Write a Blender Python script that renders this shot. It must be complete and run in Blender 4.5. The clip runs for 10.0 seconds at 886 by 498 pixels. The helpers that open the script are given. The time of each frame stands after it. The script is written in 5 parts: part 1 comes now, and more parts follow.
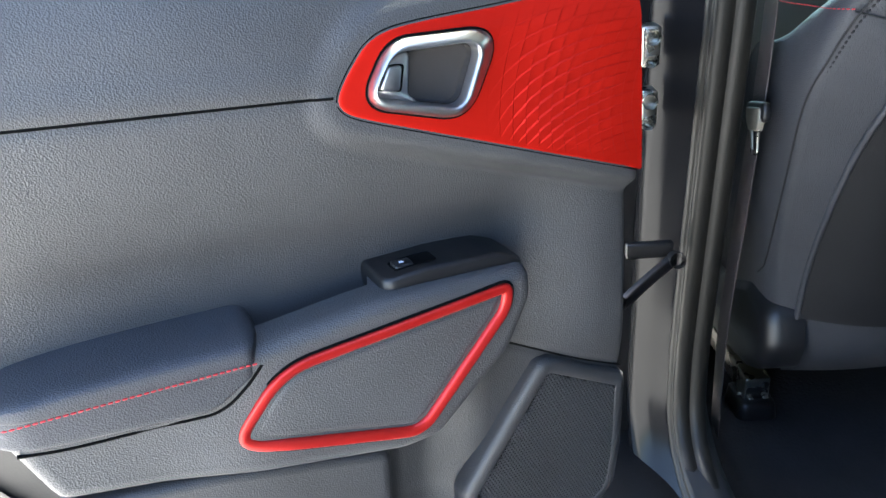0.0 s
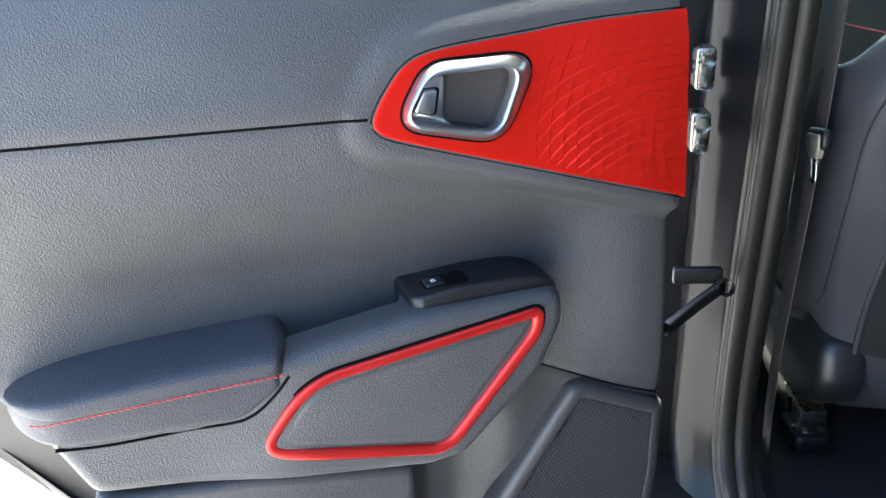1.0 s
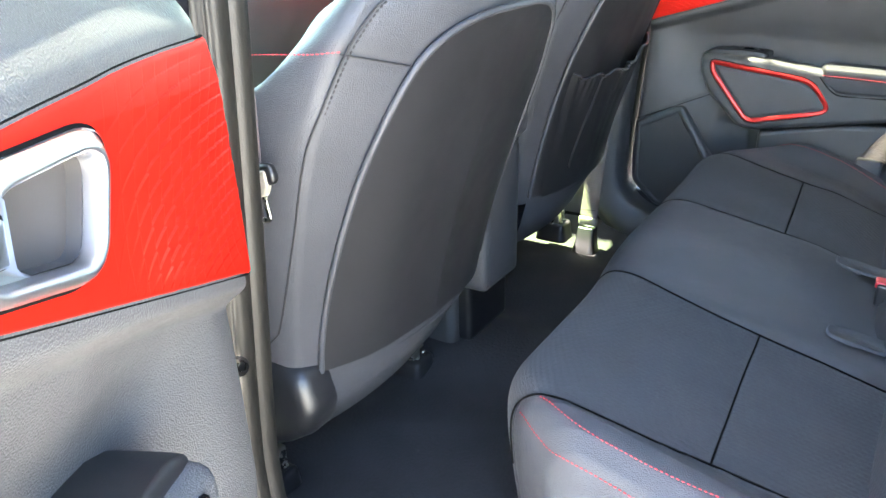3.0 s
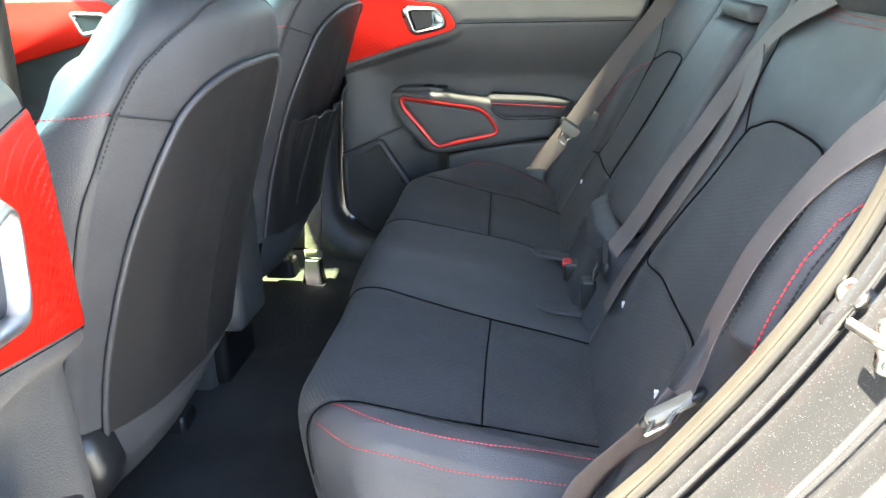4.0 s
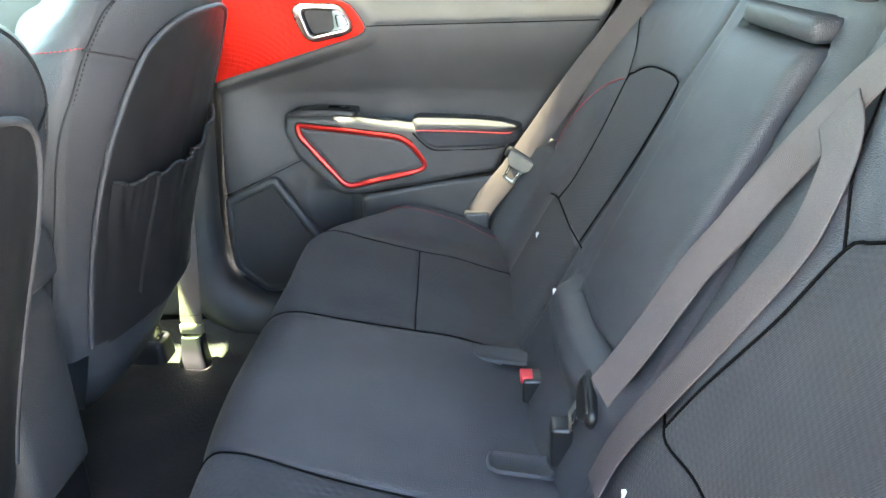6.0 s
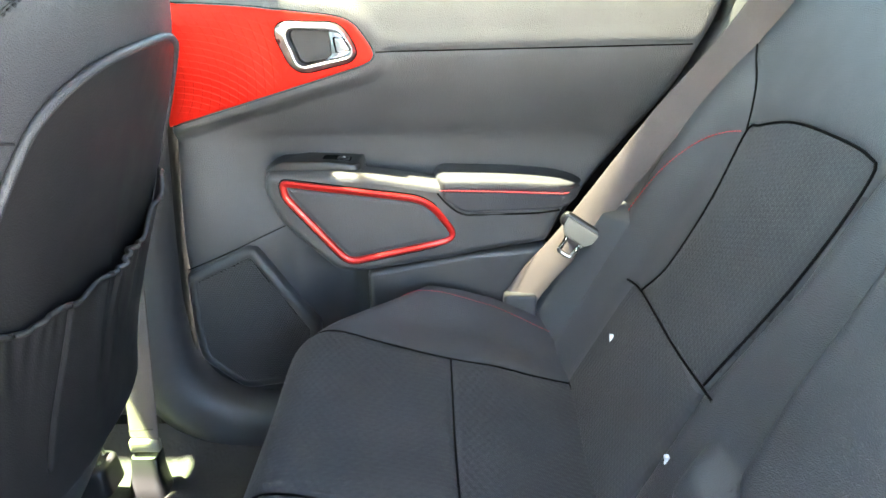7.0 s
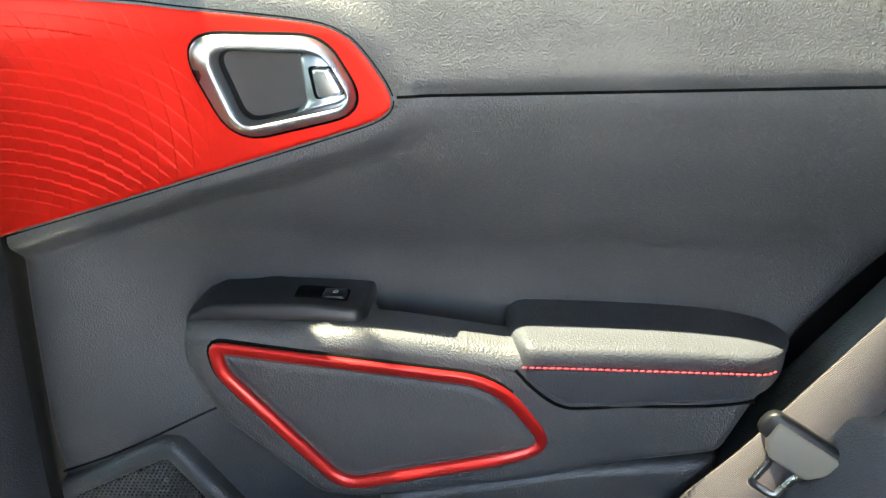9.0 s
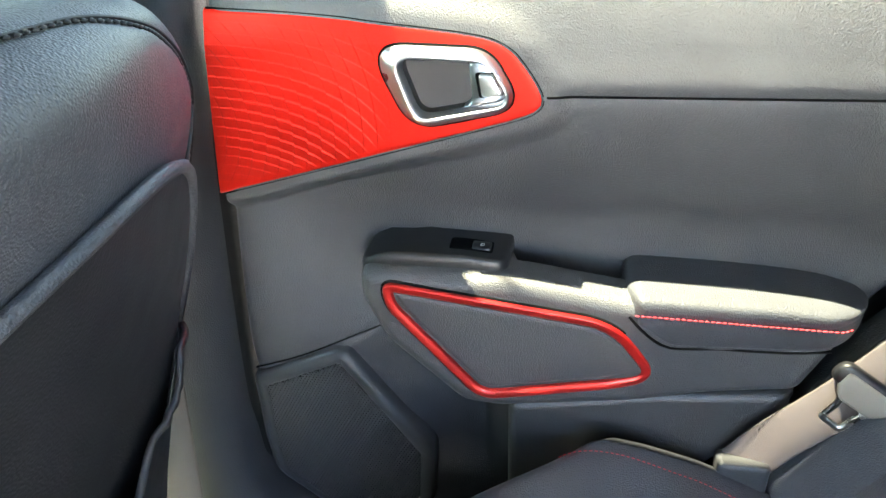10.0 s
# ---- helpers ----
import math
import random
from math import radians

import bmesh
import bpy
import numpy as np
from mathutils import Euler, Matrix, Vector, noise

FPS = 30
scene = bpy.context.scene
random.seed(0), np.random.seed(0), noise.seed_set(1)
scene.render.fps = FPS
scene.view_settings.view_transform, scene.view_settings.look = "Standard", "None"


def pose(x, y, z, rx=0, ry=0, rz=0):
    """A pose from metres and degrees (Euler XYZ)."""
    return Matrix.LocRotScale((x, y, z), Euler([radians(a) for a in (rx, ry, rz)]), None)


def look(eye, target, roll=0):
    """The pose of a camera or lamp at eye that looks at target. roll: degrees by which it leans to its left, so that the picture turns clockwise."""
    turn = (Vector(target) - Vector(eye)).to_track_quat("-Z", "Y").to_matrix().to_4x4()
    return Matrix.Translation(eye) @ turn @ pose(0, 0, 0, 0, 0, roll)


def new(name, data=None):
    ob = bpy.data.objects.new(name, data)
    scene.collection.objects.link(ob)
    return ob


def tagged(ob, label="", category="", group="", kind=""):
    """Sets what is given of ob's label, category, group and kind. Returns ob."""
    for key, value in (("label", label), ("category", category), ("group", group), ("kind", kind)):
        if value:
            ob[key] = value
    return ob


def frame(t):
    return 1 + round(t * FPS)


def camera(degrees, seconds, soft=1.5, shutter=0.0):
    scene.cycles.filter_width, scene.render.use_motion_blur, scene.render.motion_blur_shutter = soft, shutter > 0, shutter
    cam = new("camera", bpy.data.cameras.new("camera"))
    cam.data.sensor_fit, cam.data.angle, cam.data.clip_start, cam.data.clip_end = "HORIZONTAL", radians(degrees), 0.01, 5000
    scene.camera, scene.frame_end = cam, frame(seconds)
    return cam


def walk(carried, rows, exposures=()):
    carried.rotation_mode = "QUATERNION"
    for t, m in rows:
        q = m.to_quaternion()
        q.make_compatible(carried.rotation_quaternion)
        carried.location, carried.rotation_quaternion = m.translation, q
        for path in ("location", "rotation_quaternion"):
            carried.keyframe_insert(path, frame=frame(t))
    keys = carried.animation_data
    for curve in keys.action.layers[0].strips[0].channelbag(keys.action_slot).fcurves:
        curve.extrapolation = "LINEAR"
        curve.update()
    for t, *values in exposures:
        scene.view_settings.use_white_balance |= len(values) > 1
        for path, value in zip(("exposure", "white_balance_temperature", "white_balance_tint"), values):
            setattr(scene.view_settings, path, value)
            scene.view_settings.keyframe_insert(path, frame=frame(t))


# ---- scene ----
cam = camera(60.5, 10.0)
PATH = [
    (0, (0.003, 0.021, 1.143), (-0.041, 1.826, 0.284), -4.1),
    (0.5, (0.032, 0.028, 1.164), (-0.159, 1.825, 0.306), -3.9),
    (1, (0.037, 0.028, 1.159), (-0.192, 1.823, 0.309), -3.9),
    (1.5, (0.016, 0.052, 1.149), (-0.127, 1.848, 0.282), -3.7),
    (2, (-0.068, 0.14, 1.127), (0.365, 1.907, 0.297), -2.7),
    (2.5, (-0.131, 0.218, 1.112), (0.928, 1.704, 0.293), -1.5),
    (3, (-0.172, 0.315, 1.123), (1.377, 1.299, 0.327), -1.4),
    (3.2, (-0.208, 0.335, 1.125), (1.471, 1.091, 0.344), -1.3),
    (4.3, (-0.317, 0.36, 1.151), (1.547, 0.546, 0.45), -1.3),
    (4.5, (-0.314, 0.359, 1.148), (1.552, 0.514, 0.447), -1.3),
    (5, (-0.273, 0.349, 1.145), (1.593, 0.473, 0.438), -1.4),
    (5.2, (-0.224, 0.337, 1.143), (1.641, 0.462, 0.433), -1.5),
    (6.3, (0.333, 0.39, 1.156), (2.17, 0.48, 0.37), -1.5),
    (6.5, (0.417, 0.41, 1.16), (2.25, 0.494, 0.363), -1.5),
    (7, (0.575, 0.461, 1.164), (2.407, 0.513, 0.365), -1.3),
    (7.1, (0.606, 0.467, 1.157), (2.443, 0.53, 0.368), -0.8),
    (7.5, (0.805, 0.523, 1.135), (2.648, 0.539, 0.358), -0.6),
    (8, (1.014, 0.54, 1.094), (2.87, 0.57, 0.351), -0.0),
    (8.5, (1.099, 0.521, 1.092), (2.962, 0.586, 0.367), -0.4),
    (9, (1.132, 0.517, 1.103), (2.966, 0.635, 0.314), -1.5),
    (9.5, (1.118, 0.529, 1.144), (2.879, 0.716, 0.214), -2.1),
    (10, (1.047, 0.552, 1.221), (2.711, 0.883, 0.162), -3.0),
]
walk(cam, [(t, look(eye, target, roll)) for t, eye, target, roll in PATH],
     [(0.0, 4.2, 6000, 9), (1.5, 4.2, 6000, 9), (2.0, 4.9, 6200, 9), (2.5, 5.45, 6600, 9), (3.0, 6.2, 6700, 9), (3.3, 6.2, 6700, 9), (4.3, 5.5, 6900, 8), (4.5, 5.5, 6900, 8), (5.2, 5.55, 6900, 8), (6.5, 6.75, 7100, 9), (7.5, 6.5, 6850, 9), (8.0, 6.4, 6600, 10), (9.0, 5.9, 6700, 11), (9.5, 5.95, 6700, 11), (10.0, 6.35, 6800, 11)])

# ---- light ----
SUN_TO = Vector((-0.02, 0.36, 1.0)).normalized()
sun_data = bpy.data.lights.new("sun", "SUN")
sun_data.energy, sun_data.angle, sun_data.color = 5.0, radians(0.55), (1.0, 0.93, 0.80)
new("sun", sun_data).matrix_world = look(SUN_TO * 20, (0, 0, 0))
world = bpy.data.worlds.new("sky")
scene.world = world
world.use_nodes = True
sky = world.node_tree.nodes.new("ShaderNodeTexSky")
sky.sky_type, sky.sun_disc = "NISHITA", False
sky.sun_elevation, sky.sun_rotation = math.asin(SUN_TO.z), math.atan2(SUN_TO.x, SUN_TO.y)
back = world.node_tree.nodes["Background"]
back.inputs["Strength"].default_value = 0.08
world.node_tree.links.new(sky.outputs["Color"], back.inputs["Color"])


# ---- materials ----
def material(name, base, rough=0.5, metal=0.0, grain=0.0, bump=0.0, vary=0.15, blotch=9.0, coat=0.0, kind="leather", sheen=0.0, spec=0.5):
    """A procedural surface: colour varied at two scales, grain as fine relief. grain: size of a grain in metres."""
    m = bpy.data.materials.new(name)
    m.use_nodes = True
    t = m.node_tree
    n, link = t.nodes, t.links.new
    b = n["Principled BSDF"]
    b.inputs["Metallic"].default_value = metal
    b.inputs["Coat Weight"].default_value = coat
    b.inputs["Specular IOR Level"].default_value = spec
    b.inputs["Coat Roughness"].default_value = 0.06
    b.inputs["Sheen Weight"].default_value = sheen
    at = n.new("ShaderNodeTexCoord")
    big = n.new("ShaderNodeTexNoise")
    big.inputs["Scale"].default_value, big.inputs["Detail"].default_value = blotch, 5
    link(at.outputs["Object"], big.inputs["Vector"])
    ramp = n.new("ShaderNodeValToRGB")
    lo, hi = [c * (1 - vary) for c in base], [min(1, c * (1 + vary)) for c in base]
    ramp.color_ramp.elements[0].color, ramp.color_ramp.elements[1].color = (*lo, 1), (*hi, 1)
    ramp.color_ramp.elements[0].position, ramp.color_ramp.elements[1].position = 0.3, 0.7
    link(big.outputs["Fac"], ramp.inputs["Fac"])
    link(ramp.outputs["Color"], b.inputs["Base Color"])
    rr = n.new("ShaderNodeMapRange")
    rr.inputs["To Min"].default_value, rr.inputs["To Max"].default_value = max(0.02, rough - 0.07), min(1, rough + 0.07)
    mid = n.new("ShaderNodeTexNoise")
    mid.inputs["Scale"].default_value, mid.inputs["Detail"].default_value = 40.0, 4
    link(at.outputs["Object"], mid.inputs["Vector"])
    link(mid.outputs["Fac"], rr.inputs["Value"])
    link(rr.outputs["Result"], b.inputs["Roughness"])
    if grain:
        bp = n.new("ShaderNodeBump")
        bp.inputs["Strength"].default_value, bp.inputs["Distance"].default_value = bump, grain * 0.6
        if kind == "weave":
            wave = n.new("ShaderNodeTexWave")
            wave.wave_type, wave.bands_direction = "BANDS", "DIAGONAL"
            wave.inputs["Scale"].default_value, wave.inputs["Distortion"].default_value = 0.3 / grain, 1.0
            wave.inputs["Detail"].default_value = 1
            link(at.outputs["Object"], wave.inputs["Vector"])
            link(wave.outputs["Fac"], bp.inputs["Height"])
        elif kind == "noise":
            fine = n.new("ShaderNodeTexNoise")
            fine.inputs["Scale"].default_value, fine.inputs["Detail"].default_value = 0.5 / grain, 3
            link(at.outputs["Object"], fine.inputs["Vector"])
            link(fine.outputs["Fac"], bp.inputs["Height"])
        else:
            cell = n.new("ShaderNodeTexVoronoi")
            cell.feature = "SMOOTH_F1"
            cell.inputs["Scale"].default_value = 1.0 / grain
            warp = n.new("ShaderNodeTexNoise")
            warp.inputs["Scale"].default_value = 0.35 / grain
            mix = n.new("ShaderNodeMix")
            mix.data_type, mix.factor_mode = "VECTOR", "UNIFORM"
            mix.inputs[0].default_value = 0.0007
            link(at.outputs["Object"], warp.inputs["Vector"])
            link(at.outputs["Object"], mix.inputs[4])
            link(warp.outputs["Color"], mix.inputs[5])
            link(mix.outputs[1], cell.inputs["Vector"])
            link(cell.outputs["Distance"], bp.inputs["Height"])
        link(bp.outputs["Normal"], b.inputs["Normal"])
    return m


TRIM = material("grained soft trim", (0.045, 0.045, 0.047), 0.47, grain=0.0012, bump=0.80)
HARD = material("hard grained plastic", (0.035, 0.035, 0.037), 0.42, grain=0.0012, bump=0.55)
SATIN = material("satin black plastic", (0.007, 0.007, 0.008), 0.42, grain=0.0008, bump=0.15, kind="noise")
LEATHER = material("black leatherette", (0.039, 0.040, 0.045), 0.50, grain=0.0012, bump=0.75, spec=0.30)
BOARD = material("smooth black vinyl", (0.0125, 0.0125, 0.0135), 0.42, grain=0.0015, bump=0.2, spec=0.4)
FABRIC = material("black woven fabric", (0.030, 0.030, 0.0325), 0.85, grain=0.0012, bump=0.5, kind="weave", sheen=0.05, spec=0.3)
CARPET = material("black carpet", (0.0215, 0.0205, 0.0215), 0.95, grain=0.003, bump=0.9, kind="noise", spec=0.2)
RED = material("red metallic lacquer", (0.52, 0.012, 0.006), 0.42, metal=0.55, vary=0.05, coat=0.0, spec=0.2)
REDRING = material("dark red metallic lacquer", (0.44, 0.014, 0.012), 0.32, metal=0.55, vary=0.05, coat=0.2)
THREAD = material("red thread", (0.42, 0.018, 0.026), 0.7, grain=0.0006, bump=0.3, kind="noise")
DARKTHREAD = material("black thread", (0.008, 0.008, 0.009), 0.8)
CUP = material("dark grey handle cup", (0.022, 0.020, 0.020), 0.55, grain=0.0008, bump=0.15, kind="noise")
LEVER = material("bright chrome", (0.80, 0.80, 0.80), 0.30, metal=1.0, vary=0.02)
CHROME = material("satin chrome", (0.42, 0.42, 0.43), 0.30, metal=0.95, vary=0.03)
STEEL = material("zinc plated steel", (0.46, 0.45, 0.41), 0.28, metal=1.0, vary=0.12, blotch=60)
WEB = material("taupe seat belt webbing", (0.088, 0.070, 0.069), 0.62, grain=0.0010, bump=0.9, kind="weave")
GRIP = material("warm grey plastic", (0.20, 0.18, 0.145), 0.45, grain=0.001, bump=0.2, kind="noise")
RUBBER = material("black rubber seal", (0.011, 0.0098, 0.0078), 0.48, grain=0.001, bump=0.3, kind="noise", spec=0.34)
WHITE = material("white print", (0.75, 0.76, 0.78), 0.5)
BUTTON = material("red buckle button", (0.60, 0.02, 0.03), 0.35)
# near black: dark joints, and painted-in shade for hollows
GAP = material("near black for gaps and recess shade", (0.003, 0.003, 0.003), 0.9, spec=0.05)
# darkened copy of the car paint; stands in for dark surroundings it reflects
SHADEPAINT = material("car paint darkened for shade", (0.008, 0.008, 0.009), 0.16, vary=0.03, spec=0.14)
LINING = material("grey headlining", (0.24, 0.235, 0.225), 0.9, grain=0.002, bump=0.5, kind="noise")
GROUND = material("sunlit concrete", (0.34, 0.33, 0.31), 0.9, grain=0.006, bump=0.5, kind="noise", blotch=1.5)

# raised comb pattern of the seat fabric
ft = FABRIC.node_tree
comb_at = ft.nodes.new("ShaderNodeTexCoord")
comb_sum = None
for dx, dq in ((1.0, 0.0), (0.5, 0.866), (-0.5, 0.866)):
    dot = ft.nodes.new("ShaderNodeVectorMath")
    dot.operation = "DOT_PRODUCT"
    dot.inputs[1].default_value = (800 * dx, 800 * dq, -800 * dq)
    wv = ft.nodes.new("ShaderNodeMath")
    wv.operation = "COSINE"
    ft.links.new(comb_at.outputs["Object"], dot.inputs[0])
    ft.links.new(dot.outputs["Value"], wv.inputs[0])
    if comb_sum is None:
        comb_sum = wv
    else:
        ad = ft.nodes.new("ShaderNodeMath")
        ft.links.new(comb_sum.outputs[0], ad.inputs[0])
        ft.links.new(wv.outputs[0], ad.inputs[1])
        comb_sum = ad
comb = ft.nodes.new("ShaderNodeBump")
comb.inputs["Strength"].default_value, comb.inputs["Distance"].default_value = 0.20, 0.0006
ft.links.new(comb_sum.outputs[0], comb.inputs["Height"])
for nd in list(ft.nodes):
    if nd.bl_idname == "ShaderNodeBump" and nd != comb:
        ft.links.new(comb.outputs["Normal"], nd.inputs["Normal"])

PAINT = material("grey metallic car paint", (0.0105, 0.0105, 0.0108), 0.44, metal=0.15, vary=0.06, coat=0.5, spec=0.15)
flake = PAINT.node_tree.nodes.new("ShaderNodeTexVoronoi")
flake.inputs["Scale"].default_value = 1500
speck = PAINT.node_tree.nodes.new("ShaderNodeBump")
speck.inputs["Strength"].default_value, speck.inputs["Distance"].default_value = 0.20, 0.0006
spot_at = PAINT.node_tree.nodes.new("ShaderNodeTexCoord")
PAINT.node_tree.links.new(spot_at.outputs["Object"], flake.inputs["Vector"])
PAINT.node_tree.links.new(flake.outputs["Color"], speck.inputs["Height"])
# single bright aluminium flakes in the lacquer
glint = PAINT.node_tree.nodes.new("ShaderNodeValToRGB")
glint.color_ramp.elements[0].position, glint.color_ramp.elements[1].position = 0.82, 0.99
blend = PAINT.node_tree.nodes.new("ShaderNodeMix")
blend.data_type = "RGBA"
blend.inputs[7].default_value = (0.055, 0.055, 0.058, 1)
base_in = PAINT.node_tree.nodes["Principled BSDF"].inputs["Base Color"]
PAINT.node_tree.links.new(base_in.links[0].from_socket, blend.inputs[6])
PAINT.node_tree.links.new(flake.outputs["Color"], glint.inputs["Fac"])
PAINT.node_tree.links.new(glint.outputs["Color"], blend.inputs[0])
PAINT.node_tree.links.new(blend.outputs[2], base_in)
PAINT.node_tree.links.new(speck.outputs["Normal"], PAINT.node_tree.nodes["Principled BSDF"].inputs["Normal"])

def pane_material(name, tint):
    """Car glass: clear see-through with a tint, and a thin gloss."""
    m = bpy.data.materials.new(name)
    m.use_nodes = True
    t = m.node_tree
    t.nodes.remove(t.nodes["Principled BSDF"])
    see, gloss, mix, fres = (t.nodes.new("ShaderNode" + k) for k in ("BsdfTransparent", "BsdfGlossy", "MixShader", "Fresnel"))
    see.inputs["Color"].default_value = (*tint, 1)
    gloss.inputs["Roughness"].default_value = 0.01
    fres.inputs["IOR"].default_value = 1.45
    t.links.new(fres.outputs["Fac"], mix.inputs["Fac"])
    t.links.new(see.outputs["BSDF"], mix.inputs[1])
    t.links.new(gloss.outputs["BSDF"], mix.inputs[2])
    t.links.new(mix.outputs["Shader"], t.nodes["Material Output"].inputs["Surface"])
    return m


PRIVACY = pane_material("dark tinted glass", (0.30, 0.32, 0.27))
GLASS = pane_material("green tinted glass", (0.62, 0.76, 0.58))
# not a car window: filter for the sun patch on the floor
SUNTINT = pane_material("added green sun filter", (0.46, 0.64, 0.38))
tint_mix = SUNTINT.node_tree.nodes["Mix Shader"]
SUNTINT.node_tree.links.remove(tint_mix.inputs[0].links[0])
tint_mix.inputs[0].default_value = 0.06


# ---- tools ----
def smooth(pts, n):
    """n points along a smooth curve through pts (any dimension), evenly spaced."""
    p = np.array(pts, float)
    q = np.vstack([2 * p[0] - p[1], p, 2 * p[-1] - p[-2]])
    out = []
    for i in range(len(p) - 1):
        a, b, c, d = q[i:i + 4]
        for u in np.linspace(0, 1, 24, endpoint=False):
            out.append(0.5 * (2 * b + (c - a) * u + (2 * a - 5 * b + 4 * c - d) * u ** 2 + (3 * b - a - 3 * c + d) * u ** 3))
    out = np.array(out + [p[-1]])
    run = np.concatenate([[0], np.cumsum(np.linalg.norm(np.diff(out, axis=0), axis=1))])
    w = np.linspace(0, run[-1], n)
    return np.stack([np.interp(w, run, out[:, k]) for k in range(p.shape[1])], 1)


def rounded(corners, n=7):
    """A closed outline from corners (a, b, radius), each rounded."""
    out = []
    k = len(corners)
    for i in range(k):
        p, c, q = (np.array(corners[(i + d) % k][:2], float) for d in (-1, 0, 1))
        r = corners[i][2]
        u, v = (p - c) / np.linalg.norm(p - c), (q - c) / np.linalg.norm(q - c)
        half = math.acos(max(-1, min(1, float(u @ v)))) / 2
        cut = min(r / math.tan(half), 0.48 * np.linalg.norm(p - c), 0.48 * np.linalg.norm(q - c))
        for s in np.linspace(0, 1, n):
            a, b = c + u * cut * (1 - s) ** 2, c + v * cut * s ** 2
            out.append(a + b - c)
    return np.array(out)


def dense(outline, step=0.006):
    """A closed outline cut into even short steps."""
    p = np.vstack([outline, outline[:1]])
    run = np.concatenate([[0], np.cumsum(np.linalg.norm(np.diff(p, axis=0), axis=1))])
    w = np.linspace(0, run[-1], max(16, int(run[-1] / step)), endpoint=False)
    return np.stack([np.interp(w, run, p[:, k]) for k in (0, 1)], 1)


def area(p):
    return 0.5 * float(np.sum(p[:, 0] * np.roll(p[:, 1], -1) - np.roll(p[:, 0], -1) * p[:, 1]))


def inset(p, d):
    """The closed outline moved inwards by d."""
    e = np.roll(p, -1, 0) - np.roll(p, 1, 0)
    e /= np.linalg.norm(e, axis=1)[:, None] + 1e-12
    nrm = np.stack([-e[:, 1], e[:, 0]], 1) * (1 if area(p) > 0 else -1)
    q = p + nrm * d
    if d > 0.0015:
        # where the moved line would cross itself, draw it together
        ok = away(q[:, 0], q[:, 1], np.vstack([p, p[:1]])) > d * 0.96
        if ok.sum() > 3 and not ok.all():
            n, i = len(p), np.arange(len(p))
            good = i[ok]
            for k in (0, 1):
                q[:, k] = np.interp(i, np.concatenate([good - n, good, good + n]), np.tile(q[good, k], 3))
    return q


def away(A, B, line):
    """Distance of points from an open line of points."""
    best = np.full(A.shape, 9.0)
    for (x0, y0), (x1, y1) in zip(line[:-1], line[1:]):
        dx, dy = x1 - x0, y1 - y0
        u = np.clip(((A - x0) * dx + (B - y0) * dy) / (dx * dx + dy * dy + 1e-12), 0, 1)
        best = np.minimum(best, np.hypot(A - x0 - u * dx, B - y0 - u * dy))
    return best


def inside(A, B, loop):
    """Which points lie inside a closed outline."""
    res = np.zeros(A.shape, bool)
    for (x0, y0), (x1, y1) in zip(loop, np.roll(loop, -1, 0)):
        if y0 != y1:
            res ^= ((y0 > B) != (y1 > B)) & (A < (x1 - x0) * (B - y0) / (y1 - y0) + x0)
    return res


def ease(x, a, b):
    u = np.clip((x - a) / (b - a), 0, 1)
    return u * u * (3 - 2 * u)


def thing(name, base, label, category, group="", kind=""):
    ob = new(name)
    ob.location = base
    ob.empty_display_size = 0.05
    return tagged(ob, label, category, group, kind)


def solid(name, verts, faces, mat, parent, label="", flat=False):
    """One mesh from world places, under a thing or a part."""
    me = bpy.data.meshes.new(name)
    me.from_pydata([tuple(map(float, v)) for v in verts], [], faces)
    me.materials.append(mat)
    if not flat:
        me.shade_smooth()
    ob = new(name, me)
    if parent is not None:
        ob.parent = parent
        if parent.parent is None:
            ob.matrix_parent_inverse = Matrix.Translation(-parent.location)
    return tagged(ob, label)


def sheet(name, P, mat, parent, flip=False, mask=None, label="", closed=False):
    """A grid of places P (n, m, 3) as one mesh; mask (n-1, m-1) picks its faces."""
    n, m = P.shape[:2]
    idx = np.arange(n * m).reshape(n, m)
    if closed:
        idx = np.vstack([idx, idx[:1]])
    q = np.stack([idx[:-1, :-1], idx[1:, :-1], idx[1:, 1:], idx[:-1, 1:]], -1)
    q = q[mask] if mask is not None else q.reshape(-1, 4)
    if flip:
        q = q[:, ::-1]
    used, back = np.unique(q, return_inverse=True)
    return solid(name, P.reshape(-1, 3)[used], back.reshape(-1, 4).tolist(), mat, parent, label)


def rings(name, outline, profile, put, mat, parent, cap=True, flip=False, label="", fill=False):
    """A raised form over an outline (a, b): rings at (inset, height), joined. put(a, b, h) gives the world place."""
    n = len(outline)
    ccw = area(outline) > 0
    vs, fs = [], []
    for d, h in profile:
        p = inset(outline, d)
        vs += list(put(p[:, 0], p[:, 1], np.full(n, h)))
    for k in range(len(profile) - 1):
        for i in range(n):
            j = (i + 1) % n
            fs.append((k * n + i, k * n + j, (k + 1) * n + j, (k + 1) * n + i))
    if cap and fill:
        # a domed top in rings towards the middle
        p, h = inset(outline, profile[-1][0]), profile[-1][1]
        c, k0 = p.mean(0), len(profile) - 1
        for j, f in enumerate((0.97, 0.85, 0.68, 0.5, 0.3, 0.12)):
            q = c + (p - c) * f
            vs += list(put(q[:, 0], q[:, 1], np.full(n, h)))
            for i in range(n):
                g = (i + 1) % n
                fs.append(((k0 + j) * n + i, (k0 + j) * n + g, (k0 + j + 1) * n + g, (k0 + j + 1) * n + i))
        fs.append(tuple(range((k0 + 6) * n, (k0 + 7) * n)))
    elif cap:
        fs.append(tuple(range((len(profile) - 1) * n, len(profile) * n)))
    if flip == ccw:
        fs = [f[::-1] for f in fs]
    return solid(name, vs, fs, mat, parent, label)


